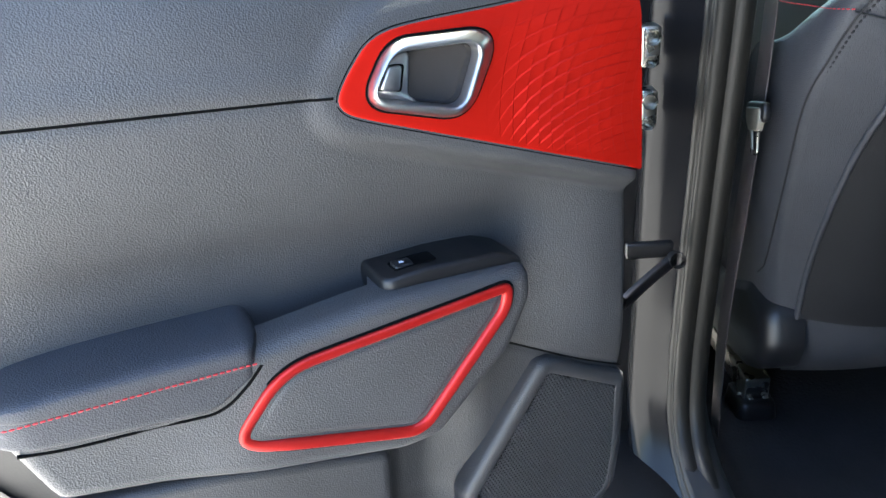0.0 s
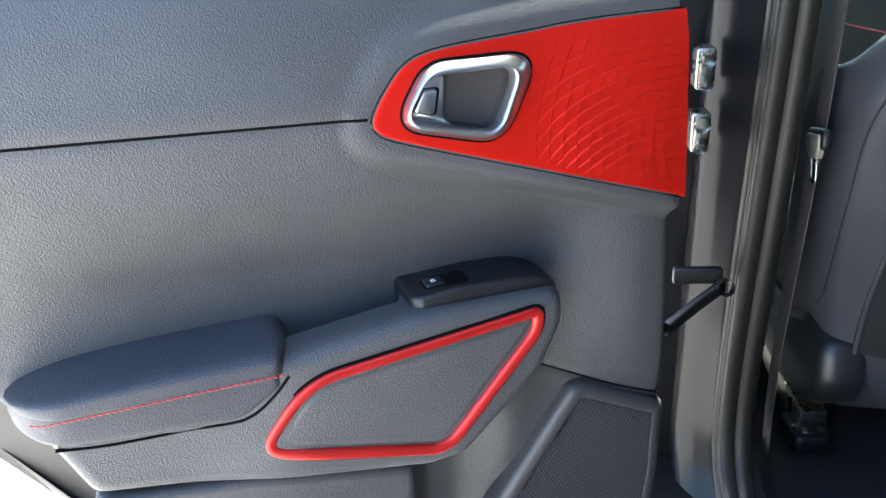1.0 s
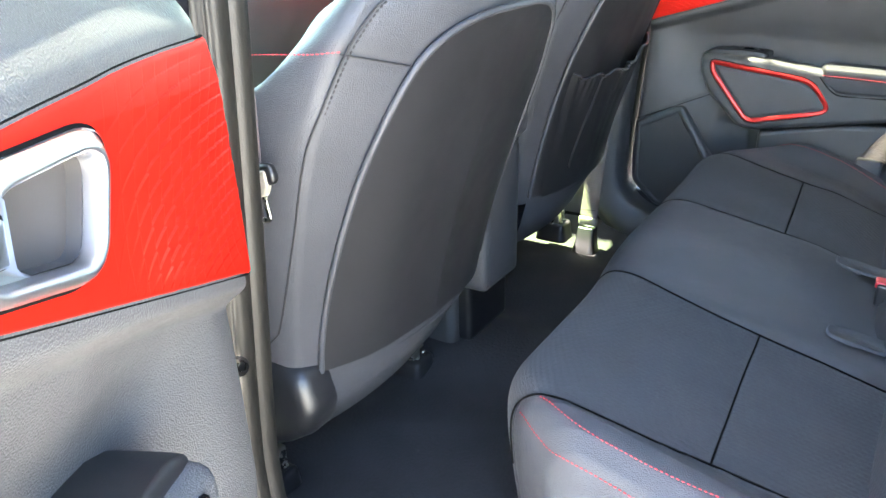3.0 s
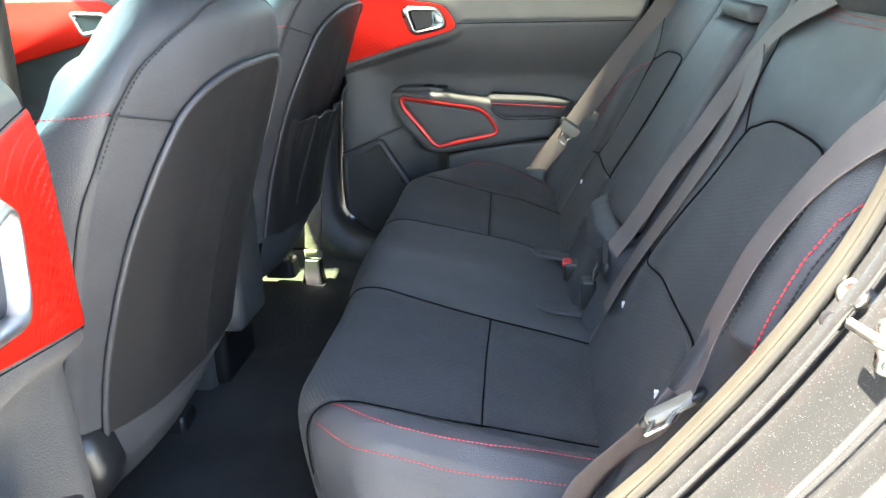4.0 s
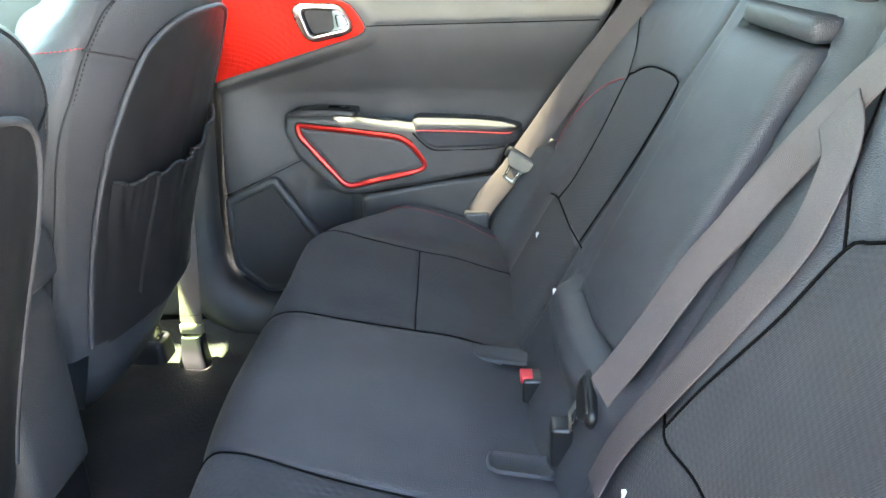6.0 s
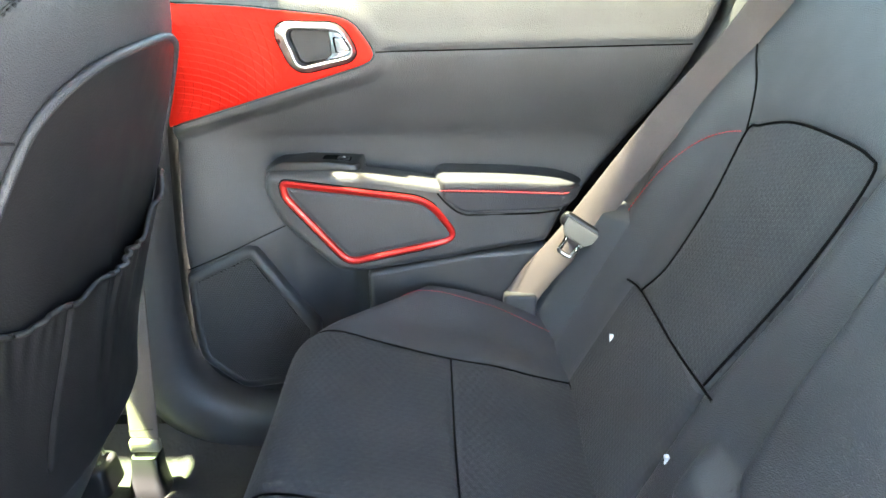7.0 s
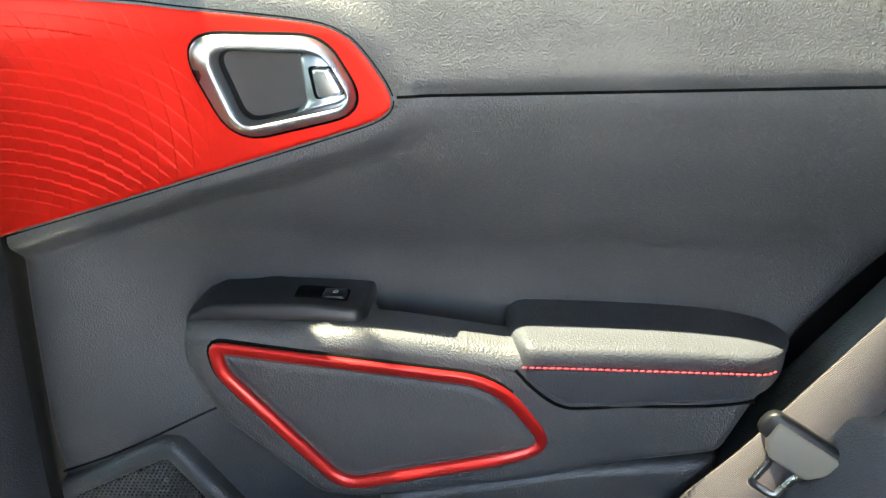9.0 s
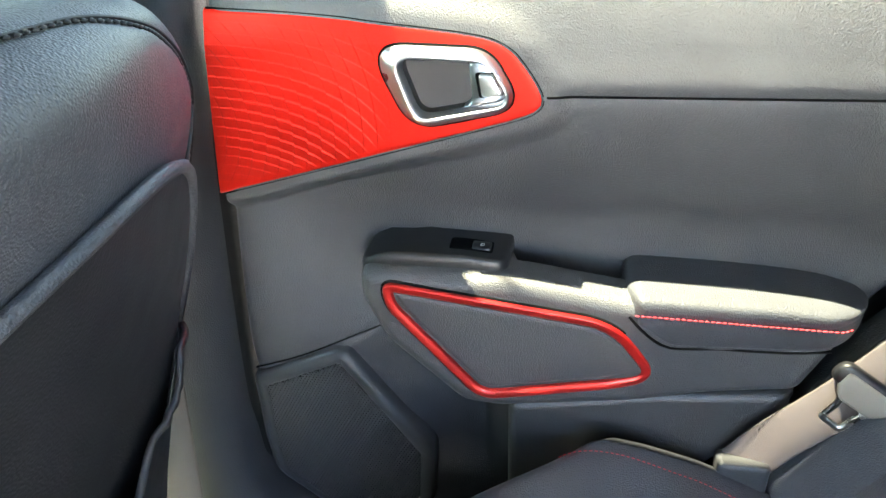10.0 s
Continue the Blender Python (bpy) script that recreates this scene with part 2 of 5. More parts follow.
def tube(name, path, r, mat, parent, n=8, label="", squash=1.0, up=(0, 0, 1), closed=False):
    """A round bar along a path of places."""
    p = np.array(path, float)
    t = np.gradient(p, axis=0)
    if closed:
        t = np.roll(p, -1, 0) - np.roll(p, 1, 0)
    t /= np.linalg.norm(t, axis=1)[:, None] + 1e-12
    u = np.cross(t, np.array(up, float))
    u /= np.linalg.norm(u, axis=1)[:, None] + 1e-9
    w = np.cross(u, t)
    ang = np.linspace(0, 2 * math.pi, n, endpoint=False)
    P = np.stack([p + (u * math.cos(a) + w * math.sin(a) * squash) * r for a in ang], 0)
    if closed:
        P = np.concatenate([P, P[:, :1]], 1)
    return sheet(name, P, mat, parent, closed=True, label=label)


def strap(name, path, across, width, thick, mat, parent, label=""):
    """A flat band along a path; across: its sideways direction at each place or one for all."""
    p = np.array(path, float)
    a = np.array(across, float)
    a = np.broadcast_to(a, p.shape).copy()
    a /= np.linalg.norm(a, axis=1)[:, None]
    t = np.gradient(p, axis=0)
    nrm = np.cross(t, a)
    nrm /= np.linalg.norm(nrm, axis=1)[:, None] + 1e-9
    sec = [(-0.5, 0.3), (-0.5, -0.3), (-0.46, -0.5), (-0.2, -0.5), (0.2, -0.5), (0.46, -0.5), (0.5, -0.3), (0.5, 0.3), (0.46, 0.5), (0.2, 0.5), (-0.2, 0.5), (-0.46, 0.5)]
    P = np.stack([p + a * s * width + nrm * h * thick for s, h in sec], 0)
    return sheet(name, P, mat, parent, closed=True, label=label)


def stitches(name, path, mat, parent, pitch=0.005, length=0.0036, r=0.0007, label=""):
    """Single stitches lying along a path of places, joined into one thread."""
    p = np.array(path, float)
    run = np.concatenate([[0], np.cumsum(np.linalg.norm(np.diff(p, axis=0), axis=1))])
    at = lambda w: np.array([np.interp(w, run, p[:, k]) for k in range(3)])
    vs, fs = [], []
    w = 0.0
    while w + length < run[-1]:
        a, b = at(w), at(w + length)
        t = (b - a) / (np.linalg.norm(b - a) + 1e-12)
        u = np.cross(t, (0.31, 0.87, 0.38))
        u /= np.linalg.norm(u)
        v = np.cross(t, u)
        k = len(vs)
        for c, s in ((a, 0.4), (a + (b - a) * 0.25, 1), (a + (b - a) * 0.75, 1), (b, 0.4)):
            for g in range(5):
                f = 2 * math.pi * g / 5
                vs.append(c + (u * math.cos(f) + v * math.sin(f)) * r * s)
        for i in range(3):
            for g in range(5):
                h = (g + 1) % 5
                fs.append((k + i * 5 + g, k + i * 5 + h, k + i * 5 + 5 + h, k + i * 5 + 5 + g))
        w += pitch
    return solid(name, vs, fs, mat, parent, label)


def box(name, lo, hi, mat, parent, r=0.004, label=""):
    """A block with rounded edges."""
    bm = bmesh.new()
    bmesh.ops.create_cube(bm, size=1)
    for v in bm.verts:
        v.co = [lo[k] + (v.co[k] + 0.5) * (hi[k] - lo[k]) for k in range(3)]
    bmesh.ops.bevel(bm, geom=bm.edges[:], offset=min(r, 0.45 * min(abs(hi[k] - lo[k]) for k in range(3))), segments=3, affect="EDGES", profile=0.6)
    vs = [v.co[:] for v in bm.verts]
    bm.verts.index_update()
    fs = [[v.index for v in f.verts] for f in bm.faces]
    bm.free()
    return solid(name, vs, fs, mat, parent, label)


# ---- the place round the car ----
ground = tagged(new("ground", bpy.data.meshes.new("ground")), "pale sunlit concrete ground under the car", "ground", kind="structure")
bm = bmesh.new()
bmesh.ops.create_grid(bm, x_segments=40, y_segments=40, size=400)
bm.to_mesh(ground.data)
bm.free()
ground.data.materials.append(GROUND)

MID = 0.975


def right(P):
    return P


def mirrored(P):
    Q = P.copy()
    Q[..., 0] = 2 * MID - Q[..., 0]
    return Q


SWING = Matrix.Rotation(radians(2.78), 3, "Y") @ Matrix.Rotation(radians(-2.29), 3, "X") @ Matrix.Rotation(radians(-64.39), 3, "Z")


def opened(P):
    """From the closed door opposite to the open door: mirrored, then swung out on its slightly canted hinges."""
    Q = np.stack([1.94 - P[..., 0] - 0.31, P[..., 1] - 0.65, P[..., 2] - 0.85], -1)
    return Q @ np.array(SWING).T + np.array((-0.0257, 0.6073, 0.8536))


# ---- doors ----
FRONT_EDGE = ((0.36, 0.80), (0.42, 0.825), (0.46, 0.858), (0.50, 0.89), (0.55, 0.902), (0.66, 0.899), (0.80, 0.889), (0.90, 0.878), (1.06, 0.860), (1.13, 0.852))
REAR_EDGE = ((0.36, 0.52), (0.45, 0.474), (0.55, 0.422), (0.608, 0.386), (0.634, 0.371), (0.69, 0.336), (0.747, 0.298), (0.789, 0.267), (0.871, 0.206), (0.935, 0.166), (1.0, 0.133), (1.05, 0.110), (1.13, 0.088))
DEPTH = ((0.35, 1.668), (0.55, 1.668), (0.65, 1.664), (0.72, 1.668), (0.80, 1.680), (0.86, 1.676), (0.90, 1.660), (0.95, 1.642), (1.0, 1.632), (1.03, 1.634), (1.055, 1.637), (1.075, 1.641), (1.095, 1.646), (1.115, 1.653), (1.13, 1.660))
RED_LINE = smooth([(0.900, 1.070), (0.80, 1.0655), (0.746, 1.0615), (0.714, 1.0575), (0.668, 1.0525), (0.637, 1.0485), (0.618, 1.044), (0.604, 1.036), (0.594, 1.024), (0.586, 1.012), (0.580, 1.000), (0.5795, 0.992), (0.584, 0.9855), (0.594, 0.980), (0.612, 0.974), (0.637, 0.9665), (0.714, 0.944), (0.793, 0.921), (0.900, 0.8905)], 130)
LOW_SEAM = [(0.93, 0.646), (0.903, 0.657), (0.80, 0.702), (0.72, 0.736), (0.66, 0.761)]


def table(rows, v):
    r = np.array(smooth(rows, 200))
    return np.interp(v, r[:, 0], r[:, 1])


def door_depth(Y, Z):
    """How far out the door's trim lies (x) over length and height."""
    base = table(DEPTH, Z)
    base = base + 0.020 * ease(Y, 0.73, 0.66) * ease(Y, 0.60, 0.64) * ease(Z, 0.71, 0.66) * ease(Z, 0.50, 0.56)
    fore = ease(Y, 0.74, 0.86) * ease(Z, 0.60, 0.72)
    base = base * (1 - fore) + np.minimum(base, 1.650) * fore
    d = away(Y, Z, np.vstack([RED_LINE, RED_LINE[:1]]))
    d = np.where(inside(Y, Z, RED_LINE), 0, d)
    k = 1 - ease(d, 0.006, 0.028)
    base = base * (1 - k) + (1.6305 + 0.9 * np.clip(Z - 1.04, 0, 1) ** 1.0 * 0.15) * k
    seam = away(Y, Z, [(0.560, 0.9975), (0.05, 1.0005)])
    base = base + 0.0016 * np.exp(-(seam / 0.0045) ** 2)
    low = away(Y, Z, LOW_SEAM)
    base = base + 0.0016 * np.exp(-(low / 0.0045) ** 2)
    return base


def scales(Y, Z):
    """Relief of the red insert: overlapping curved scales that fade out at its rim."""
    a = np.hypot(Y - 0.945, (Z - 0.968) * 1.05) / 0.0125
    drop = np.clip(0.868 - Y, 0, 1) ** 2 * (0.8 + 21 * np.clip(1.05 - Z, 0, 1))
    b = (Z + drop) / 0.0092
    fade = np.exp(-(((Y - 0.797) / 0.064) ** 4 + ((Z - 0.984) / 0.062) ** 4))
    return 0.0042 * fade * (0.57 * (1 - a % 1) + 0.43 * (b % 1))


def rear_door(side, name, label, flip):
    put3 = lambda y, z, x: side(np.stack([np.asarray(x, float), np.asarray(y, float), np.asarray(z, float)], -1))
    base = put3(0.60, 0.40, 1.70)
    door = thing(name, base, label, "car door", "rear doors")
    # trim panel in three fields
    zs, us = np.linspace(0.37, 1.125, 250), np.linspace(0, 1, 270)
    Z, U = np.meshgrid(zs, us, indexing="ij")
    Y = table(FRONT_EDGE, Z) * (1 - U) + table(REAR_EDGE, Z) * U
    X = door_depth(Y, Z)
    edge = np.minimum((table(FRONT_EDGE, Z) - Y), (Y - table(REAR_EDGE, Z)))
    X = X + 0.012 * np.exp(-edge / 0.004) + 0.02 * np.exp(-edge / 0.0012)
    P = put3(Y, Z, X)
    cy, cz = (Y[1:, 1:] + Y[:-1, :-1]) / 2, (Z[1:, 1:] + Z[:-1, :-1]) / 2
    low_line = np.interp(cy, [p[0] for p in LOW_SEAM[::-1]], [p[1] for p in LOW_SEAM[::-1]])
    lower = cz < np.where(cy > 0.66, low_line, 0.74)
    solid_part = ~inside(np.minimum(cy, 0.866), cz, inset(dense(RED_LINE), 0.004))
    upper = (cz > 0.9985) & ~lower
    sheet("upper_trim", P, TRIM, door, flip, upper & solid_part, "grained black upper door trim")
    sheet("door_card", P, TRIM, door, flip, ~upper & ~lower & solid_part)
    sheet("lower_trim", P, HARD, door, flip, lower, "hard black plastic lower trim")
    for line in ([(0.577, 0.9978), (0.40, 0.9988), (0.147, 1.0004)], LOW_SEAM):
        ln = smooth(line, 90)
        ln = ln[ln[:, 0] < table(FRONT_EDGE, ln[:, 1]) - 0.001]
        strap("seam", put3(ln[:, 0], ln[:, 1], door_depth(ln[:, 0], ln[:, 1]) + 0.0002), side(np.array([[0, 0.02, 1.0]]))[0] - side(np.array([[0, 0, 0.0]]))[0], 0.0021, 0.0016, GAP, door)
    # red insert with scale relief
    ys, zr = np.linspace(0.576, 0.880, 600), np.linspace(0.890, 1.0685, 360)
    Zr, Yr = np.meshgrid(zr, ys, indexing="ij")
    Yf = np.minimum(Yr, table(FRONT_EDGE, Zr) - 0.0012)
    ins = inside(np.minimum(Yf, 0.874), Zr, RED_LINE)
    rim = away(Yf, Zr, np.vstack([RED_LINE, RED_LINE[:1]]))
    rim = np.where(ins, rim, 0)
    Xr = 1.6298 + 0.135 * np.clip(Zr - 1.04, 0, 1) - scales(Yf, Zr) * np.clip((rim - 0.003) / 0.012, 0, 1) + 0.0035 * np.exp(-rim / 0.0012)
    Pr = put3(Yf, Zr, Xr)
    keep = ins[1:, 1:] & ins[:-1, :-1] & ins[1:, :-1] & ins[:-1, 1:]
    hole = rounded([(0.7215, 1.0415, 0.022), (0.622, 1.0380, 0.030), (0.5955, 0.9895, 0.022), (0.690, 0.9690, 0.030)])
    inn = inside(Yf, Zr, inset(dense(hole), 0.0015))
    keep &= ~(inn[1:, 1:] & inn[:-1, :-1] & inn[1:, :-1] & inn[:-1, 1:])
    sheet("red_insert", Pr, RED, door, flip, keep, "glossy red insert embossed with curved scales")
    ol = dense(RED_LINE, 0.004)
    ol = ol[ol[:, 0] < table(FRONT_EDGE, ol[:, 1]) - 0.003]
    k0 = int(np.argmax(np.linalg.norm(np.diff(np.vstack([ol, ol[:1]]), axis=0), axis=1))) + 1
    ol = np.roll(ol, -k0, 0)
    tube("insert_gap", put3(ol[:, 0], ol[:, 1], 1.6312 + 0.135 * np.clip(ol[:, 1] - 1.04, 0, 1)), 0.0010, GAP, door, 6)
    # inner release: chrome surround, cup and lever
    bez = dense(rounded([(0.7225, 1.0425, 0.022), (0.622, 1.0388, 0.032), (0.5945, 0.9885, 0.022), (0.690, 0.9675, 0.032)], 12), 0.0025)
    handle = rings("door_handle", bez, [(0.0008, 1.640), (0.0008, 1.6285), (0.0012, 1.6268), (0.0022, 1.6262)], lambda a, b, h: put3(a, b, h), CHROME, door, cap=False, flip=flip, label="satin chrome handle surround")

    def belted(corners):
        p = rounded(corners, 14).reshape(4, 14, 2)
        rows = []
        for k in range(4):
            rows += list(p[k])
            rows += [p[k][-1] + (p[(k + 1) % 4][0] - p[k][-1]) * u for u in np.linspace(0, 1, 8)[1:-1]]
        return np.array(rows)
    outer = belted([(0.7217, 1.0417, 0.022), (0.622, 1.0380, 0.032), (0.5953, 0.9892, 0.022), (0.690, 0.9683, 0.032)])
    inner = belted([(0.6975, 1.0315, 0.011), (0.6235, 1.0275, 0.018), (0.6050, 0.9965, 0.010), (0.6805, 0.9815, 0.014)])
    n = len(outer)
    front = ease(outer[:, 0], 0.672, 0.712)
    vs, fs = [], []
    steps = ((0.0, 1.6290, 1.6290), (0.03, 1.6272, 1.6282), (0.10, 1.6246, 1.6268), (0.30, 1.6212, 1.6240), (0.50, 1.6192, 1.6212), (0.62, 1.6186, 1.6196), (0.72, 1.6186, 1.6184), (0.82, 1.6194, 1.6180), (0.90, 1.6214, 1.6190), (0.96, 1.6246, 1.6222), (1.0, 1.6290, 1.6280), (1.01, 1.6300, 1.6300))
    for f, h, hf in steps:
        p = outer + (inner - outer) * f
        vs += list(put3(p[:, 0], p[:, 1], h + (hf - h) * front))
    for k in range(len(steps) - 1):
        for i in range(n):
            j = (i + 1) % n
            q = (k * n + i, k * n + j, (k + 1) * n + j, (k + 1) * n + i)
            fs.append(q[::-1] if flip == (area(outer) > 0) else q)
    solid("surround_rim", vs, fs, CHROME, handle)
    rings("surround_gap", inset(bez, -0.0012), [(0, 1.6300), (0.0002, 1.6288), (0.0026, 1.6288)], lambda a, b, h: put3(a, b, h), GAP, handle, cap=False, flip=flip)
    rings("cup_wall", inset(dense(inner, 0.003), 0.0006), [(0, 1.6292), (0.0006, 1.6330), (0.0012, 1.6375)], lambda a, b, h: put3(a, b, h), CUP, handle, cap=False, flip=flip)
    cup = dense(rounded([(0.712, 1.036, 0.016), (0.624, 1.032, 0.022), (0.601, 0.993, 0.012), (0.686, 0.974, 0.018)]), 0.004)
    rings("cup", cup, [(-0.001, 1.633), (0.001, 1.6355), (0.006, 1.6365)], lambda a, b, h: put3(a, b, h), CUP, handle, flip=flip, label="black handle cup")
    web = dense(rounded([(0.6400, 1.0290, 0.005), (0.620, 1.028, 0.006), (0.603, 0.994, 0.006), (0.650, 0.9865, 0.004), (0.6375, 0.9945, 0.006)]), 0.003)
    rings("lever_mount", web, [(0, 1.6365), (0.0006, 1.6300), (0.002, 1.6280)], lambda a, b, h: put3(a, b, h), CHROME, handle, flip=flip)
    nook = dense(rounded([(0.6345, 1.0196, 0.003), (0.619, 1.0191, 0.003), (0.6098, 1.0005, 0.003), (0.6312, 0.9975, 0.003)]), 0.002)
    rings("lever_gap", nook, [(0, 1.6276), (0.0005, 1.6274)], lambda a, b, h: put3(a, b, h), GAP, handle, flip=flip)
    lev = dense(rounded([(0.6318, 1.0188, 0.003), (0.6195, 1.0183, 0.003), (0.6105, 1.0012, 0.003), (0.6290, 0.9985, 0.003)]), 0.002)
    rings("lever", lev, [(0, 1.630), (0.0002, 1.6250), (0.0008, 1.6236), (0.002, 1.6230)], lambda a, b, h: put3(a, b, h + 0.12 * (np.asarray(a) - 0.620)), LEVER, handle, flip=flip, label="bright chrome release lever")
    # pull housing with the framed panel
    hous = dense(rounded([(0.747, 0.834, 0.032), (0.60, 0.831, 0.4), (0.505, 0.8155, 0.02), (0.30, 0.797, 0.012), (0.335, 0.715, 0.02), (0.455, 0.697, 0.2), (0.615, 0.6715, 0.03), (0.653, 0.675, 0.03), (0.728, 0.750, 0.06), (0.7495, 0.80, 0.03)]))
    rings("pull_housing", hous, [(0, 1.682), (0, 1.640), (0.0003, 1.630), (0.0012, 1.6215), (0.0040, 1.6155), (0.0085, 1.6115), (0.0135, 1.6105), (0.0150, 1.6105)], lambda a, b, h: put3(a, b, h + 0.001 + 0.009 * ease(np.asarray(a), 0.50, 0.40) - np.where(h > 1.66, 0.034, 0) * ease(np.asarray(b), 0.795, 0.812) * ease(np.asarray(a), 0.612, 0.602)), TRIM, door, flip=flip, fill=True)
    ring = dense(rounded([(0.7255, 0.8240, 0.018), (0.508, 0.7945, 0.070), (0.4590, 0.7255, 0.022), (0.634, 0.6868, 0.034), (0.7225, 0.795, 0.04)], 12), 0.004)
    rings("ring_gap", inset(ring, -0.0022), [(0, 1.6120), (0.0004, 1.6092), (0.0026, 1.6092)], lambda a, b, h: put3(a, b, h + 0.001 + 0.006 * ease(np.asarray(a), 0.52, 0.45)), GAP, door, cap=False, flip=flip)
    rings("trim_ring", ring, [(0, 1.6130), (0.0002, 1.6078), (0.0010, 1.6060), (0.0022, 1.6055), (0.0082, 1.6068), (0.0098, 1.6082), (0.0104, 1.6115), (0.0106, 1.6170)], lambda a, b, h: put3(a, b, h + 0.001 + 0.006 * ease(np.asarray(a), 0.52, 0.45)), REDRING, door, cap=False, flip=flip, label="metallic red frame of the armrest panel")
    rings("framed_panel", inset(ring, 0.0108), [(0, 1.6155), (0.0008, 1.6122), (0.0022, 1.6104), (0.005, 1.6094), (0.007, 1.6092)], lambda a, b, h: put3(a, b, h + 0.001 + 0.004 * ease(np.asarray(a), 0.52, 0.45)), TRIM, door, flip=flip, fill=True)
    # switch pod
    pod = dense(rounded([(0.7515, 1.6255, 0.022), (0.7515, 1.694, 0.035), (0.606, 1.694, 0.006), (0.608, 1.6275, 0.014)]), 0.004)
    pz = lambda y: 0.8445 - 0.016 * ease(np.asarray(y, float), 0.712, 0.758) ** 1.5 - 0.005 * ease(np.asarray(y, float), 0.66, 0.60)
    switch_pod = rings("switch_pod", pod, [(0.006, -0.035), (0.002, -0.025), (0, -0.010), (0.0006, -0.003), (0.0022, -0.0006), (0.005, 0.0)], lambda a, b, h: put3(a, pz(a) + h, b), SATIN, door, flip=not flip, label="satin black window switch pod")
    well = dense(rounded([(0.6645, 1.640, 0.003), (0.6645, 1.660, 0.004), (0.6235, 1.660, 0.003), (0.6235, 1.640, 0.003)]), 0.002)
    rings("switch_well", well, [(0, 0.0002), (0.0008, 0.0010), (0.0018, 0.0006), (0.002, 0.0003)], lambda a, b, h: put3(a, pz(a) + h, b), GAP, switch_pod, flip=not flip)
    key = dense(rounded([(0.6435, 1.6425, 0.002), (0.6435, 1.6575, 0.002), (0.6255, 1.6575, 0.002), (0.6255, 1.6425, 0.002)]), 0.002)
    button = rings("switch_button", key, [(0, -0.004), (0.0003, 0.0006), (0.0012, 0.0014)], lambda a, b, h: put3(a, pz(a) + h + 0.10 * (0.640 - a), b), SATIN, switch_pod, flip=not flip)
    mark = dense(rounded([(0.6362, 1.6480, 0.0006), (0.6350, 1.6520, 0.0006), (0.6318, 1.6520, 0.0006), (0.6318, 1.6480, 0.0006)]), 0.0008)
    rings("window_mark", mark, [(0, 0.0012), (0.0001, 0.0018), (0.0008, 0.0018), (0.0009, 0.0014)], lambda a, b, h: put3(a, pz(a) + h + 0.10 * (0.640 - a), b), WHITE, button, cap=False, flip=not flip)
    # flat near-black sheet painting the shade of the pull cup behind the shoulder
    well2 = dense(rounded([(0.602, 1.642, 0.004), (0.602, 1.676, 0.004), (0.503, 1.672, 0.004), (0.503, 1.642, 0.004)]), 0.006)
    rings("pull_cup_shade", well2, [(0, 0.790), (0.001, 0.7905)], lambda a, b, h: put3(a, h, b), GAP, door, flip=not flip)
    # armrest pad, lofted from front to rear
    yy = smooth([(0.506,), (0.503,), (0.495,), (0.45,), (0.39,), (0.33,), (0.295,), (0.282,), (0.278,)], 60)[:, 0]
    ang = np.linspace(0, 2 * math.pi, 48, endpoint=False)
    rows, rows2 = [], []
    for y in yy:
        end = min(1, max(0.0, 1 - max(0, (y - 0.488) / 0.018) ** 2)) ** 0.5 * min(1, max(0.0, 1 - max(0, (0.330 - y) / 0.0525) ** 2)) ** 0.5
        t = (0.506 - y) / 0.228
        xin = 1.6070 + 0.010 * t ** 2 + (1 - end) * 0.024
        xout = 1.705 - 0.006 * t
        top, bot = 0.8240 - 0.006 * t - 0.014 * t ** 4, 0.7960 - 0.003 * t
        ym = 0.503 - (0.506 - y) * 0.965
        cz, hz = (top + bot) / 2, (top - bot) / 2 * max(0.08, end)
        cx, hx = (xin + xout) / 2, (xout - xin) / 2 * max(0.2, end)
        sq = lambda v, e: np.sign(v) * np.abs(v) ** e
        rows.append(put3(np.full(48, ym), cz + hz * sq(np.sin(ang), 0.55), cx + hx * sq(np.cos(ang), 0.42)))
        b2, t2 = 0.765 + 0.026 * ease(np.array(y), 0.452, 0.500) + 0.004 * t, bot + 0.012
        rows2.append(put3(np.full(48, ym), (t2 + b2) / 2 + (t2 - b2) / 2 * max(0.2, end) * sq(np.sin(ang), 0.3), cx + 0.0015 + (hx - 0.0015) * sq(np.cos(ang), 0.3)))
    pad = sheet("armrest", np.stack(rows, 1), LEATHER, door, flip, closed=True, label="padded black leatherette armrest with red seam")
    sheet("armrest_base", np.stack(rows2, 1), LEATHER, door, flip, closed=True)
    line = [(0.503 - (0.506 - y) * 0.965, 0.8055 - 0.012 * ((0.506 - y) / 0.228) ** 1.5, 1.6058 + 0.010 * ((0.506 - y) / 0.228) ** 2 + 0.014 * ease(np.array(y), 0.315, 0.284)) for y in np.linspace(0.495, 0.300, 70)]
    lp = np.array([put3(a, b, c) for a, b, c in line])
    stitches("stitching", lp, THREAD, pad, 0.0050, 0.0038, 0.0008, "red stitching")
    under = smooth([(0.497, 0.800), (0.483, 0.783), (0.464, 0.7675), (0.440, 0.763), (0.36, 0.7635), (0.318, 0.768)], 50)
    tube("base_gap", put3(under[:, 0], under[:, 1], 1.6122 + 0.009 * ease(under[:, 0], 0.50, 0.40)), 0.0016, GAP, door, 6)
    # proud lower field
    low = dense(rounded([(0.608, 0.6680, 0.010), (0.455, 0.6975, 0.15), (0.325, 0.7110, 0.01), (0.42, 0.58, 0.02), (0.50, 0.45, 0.02), (0.609, 0.45, 0.01)]))
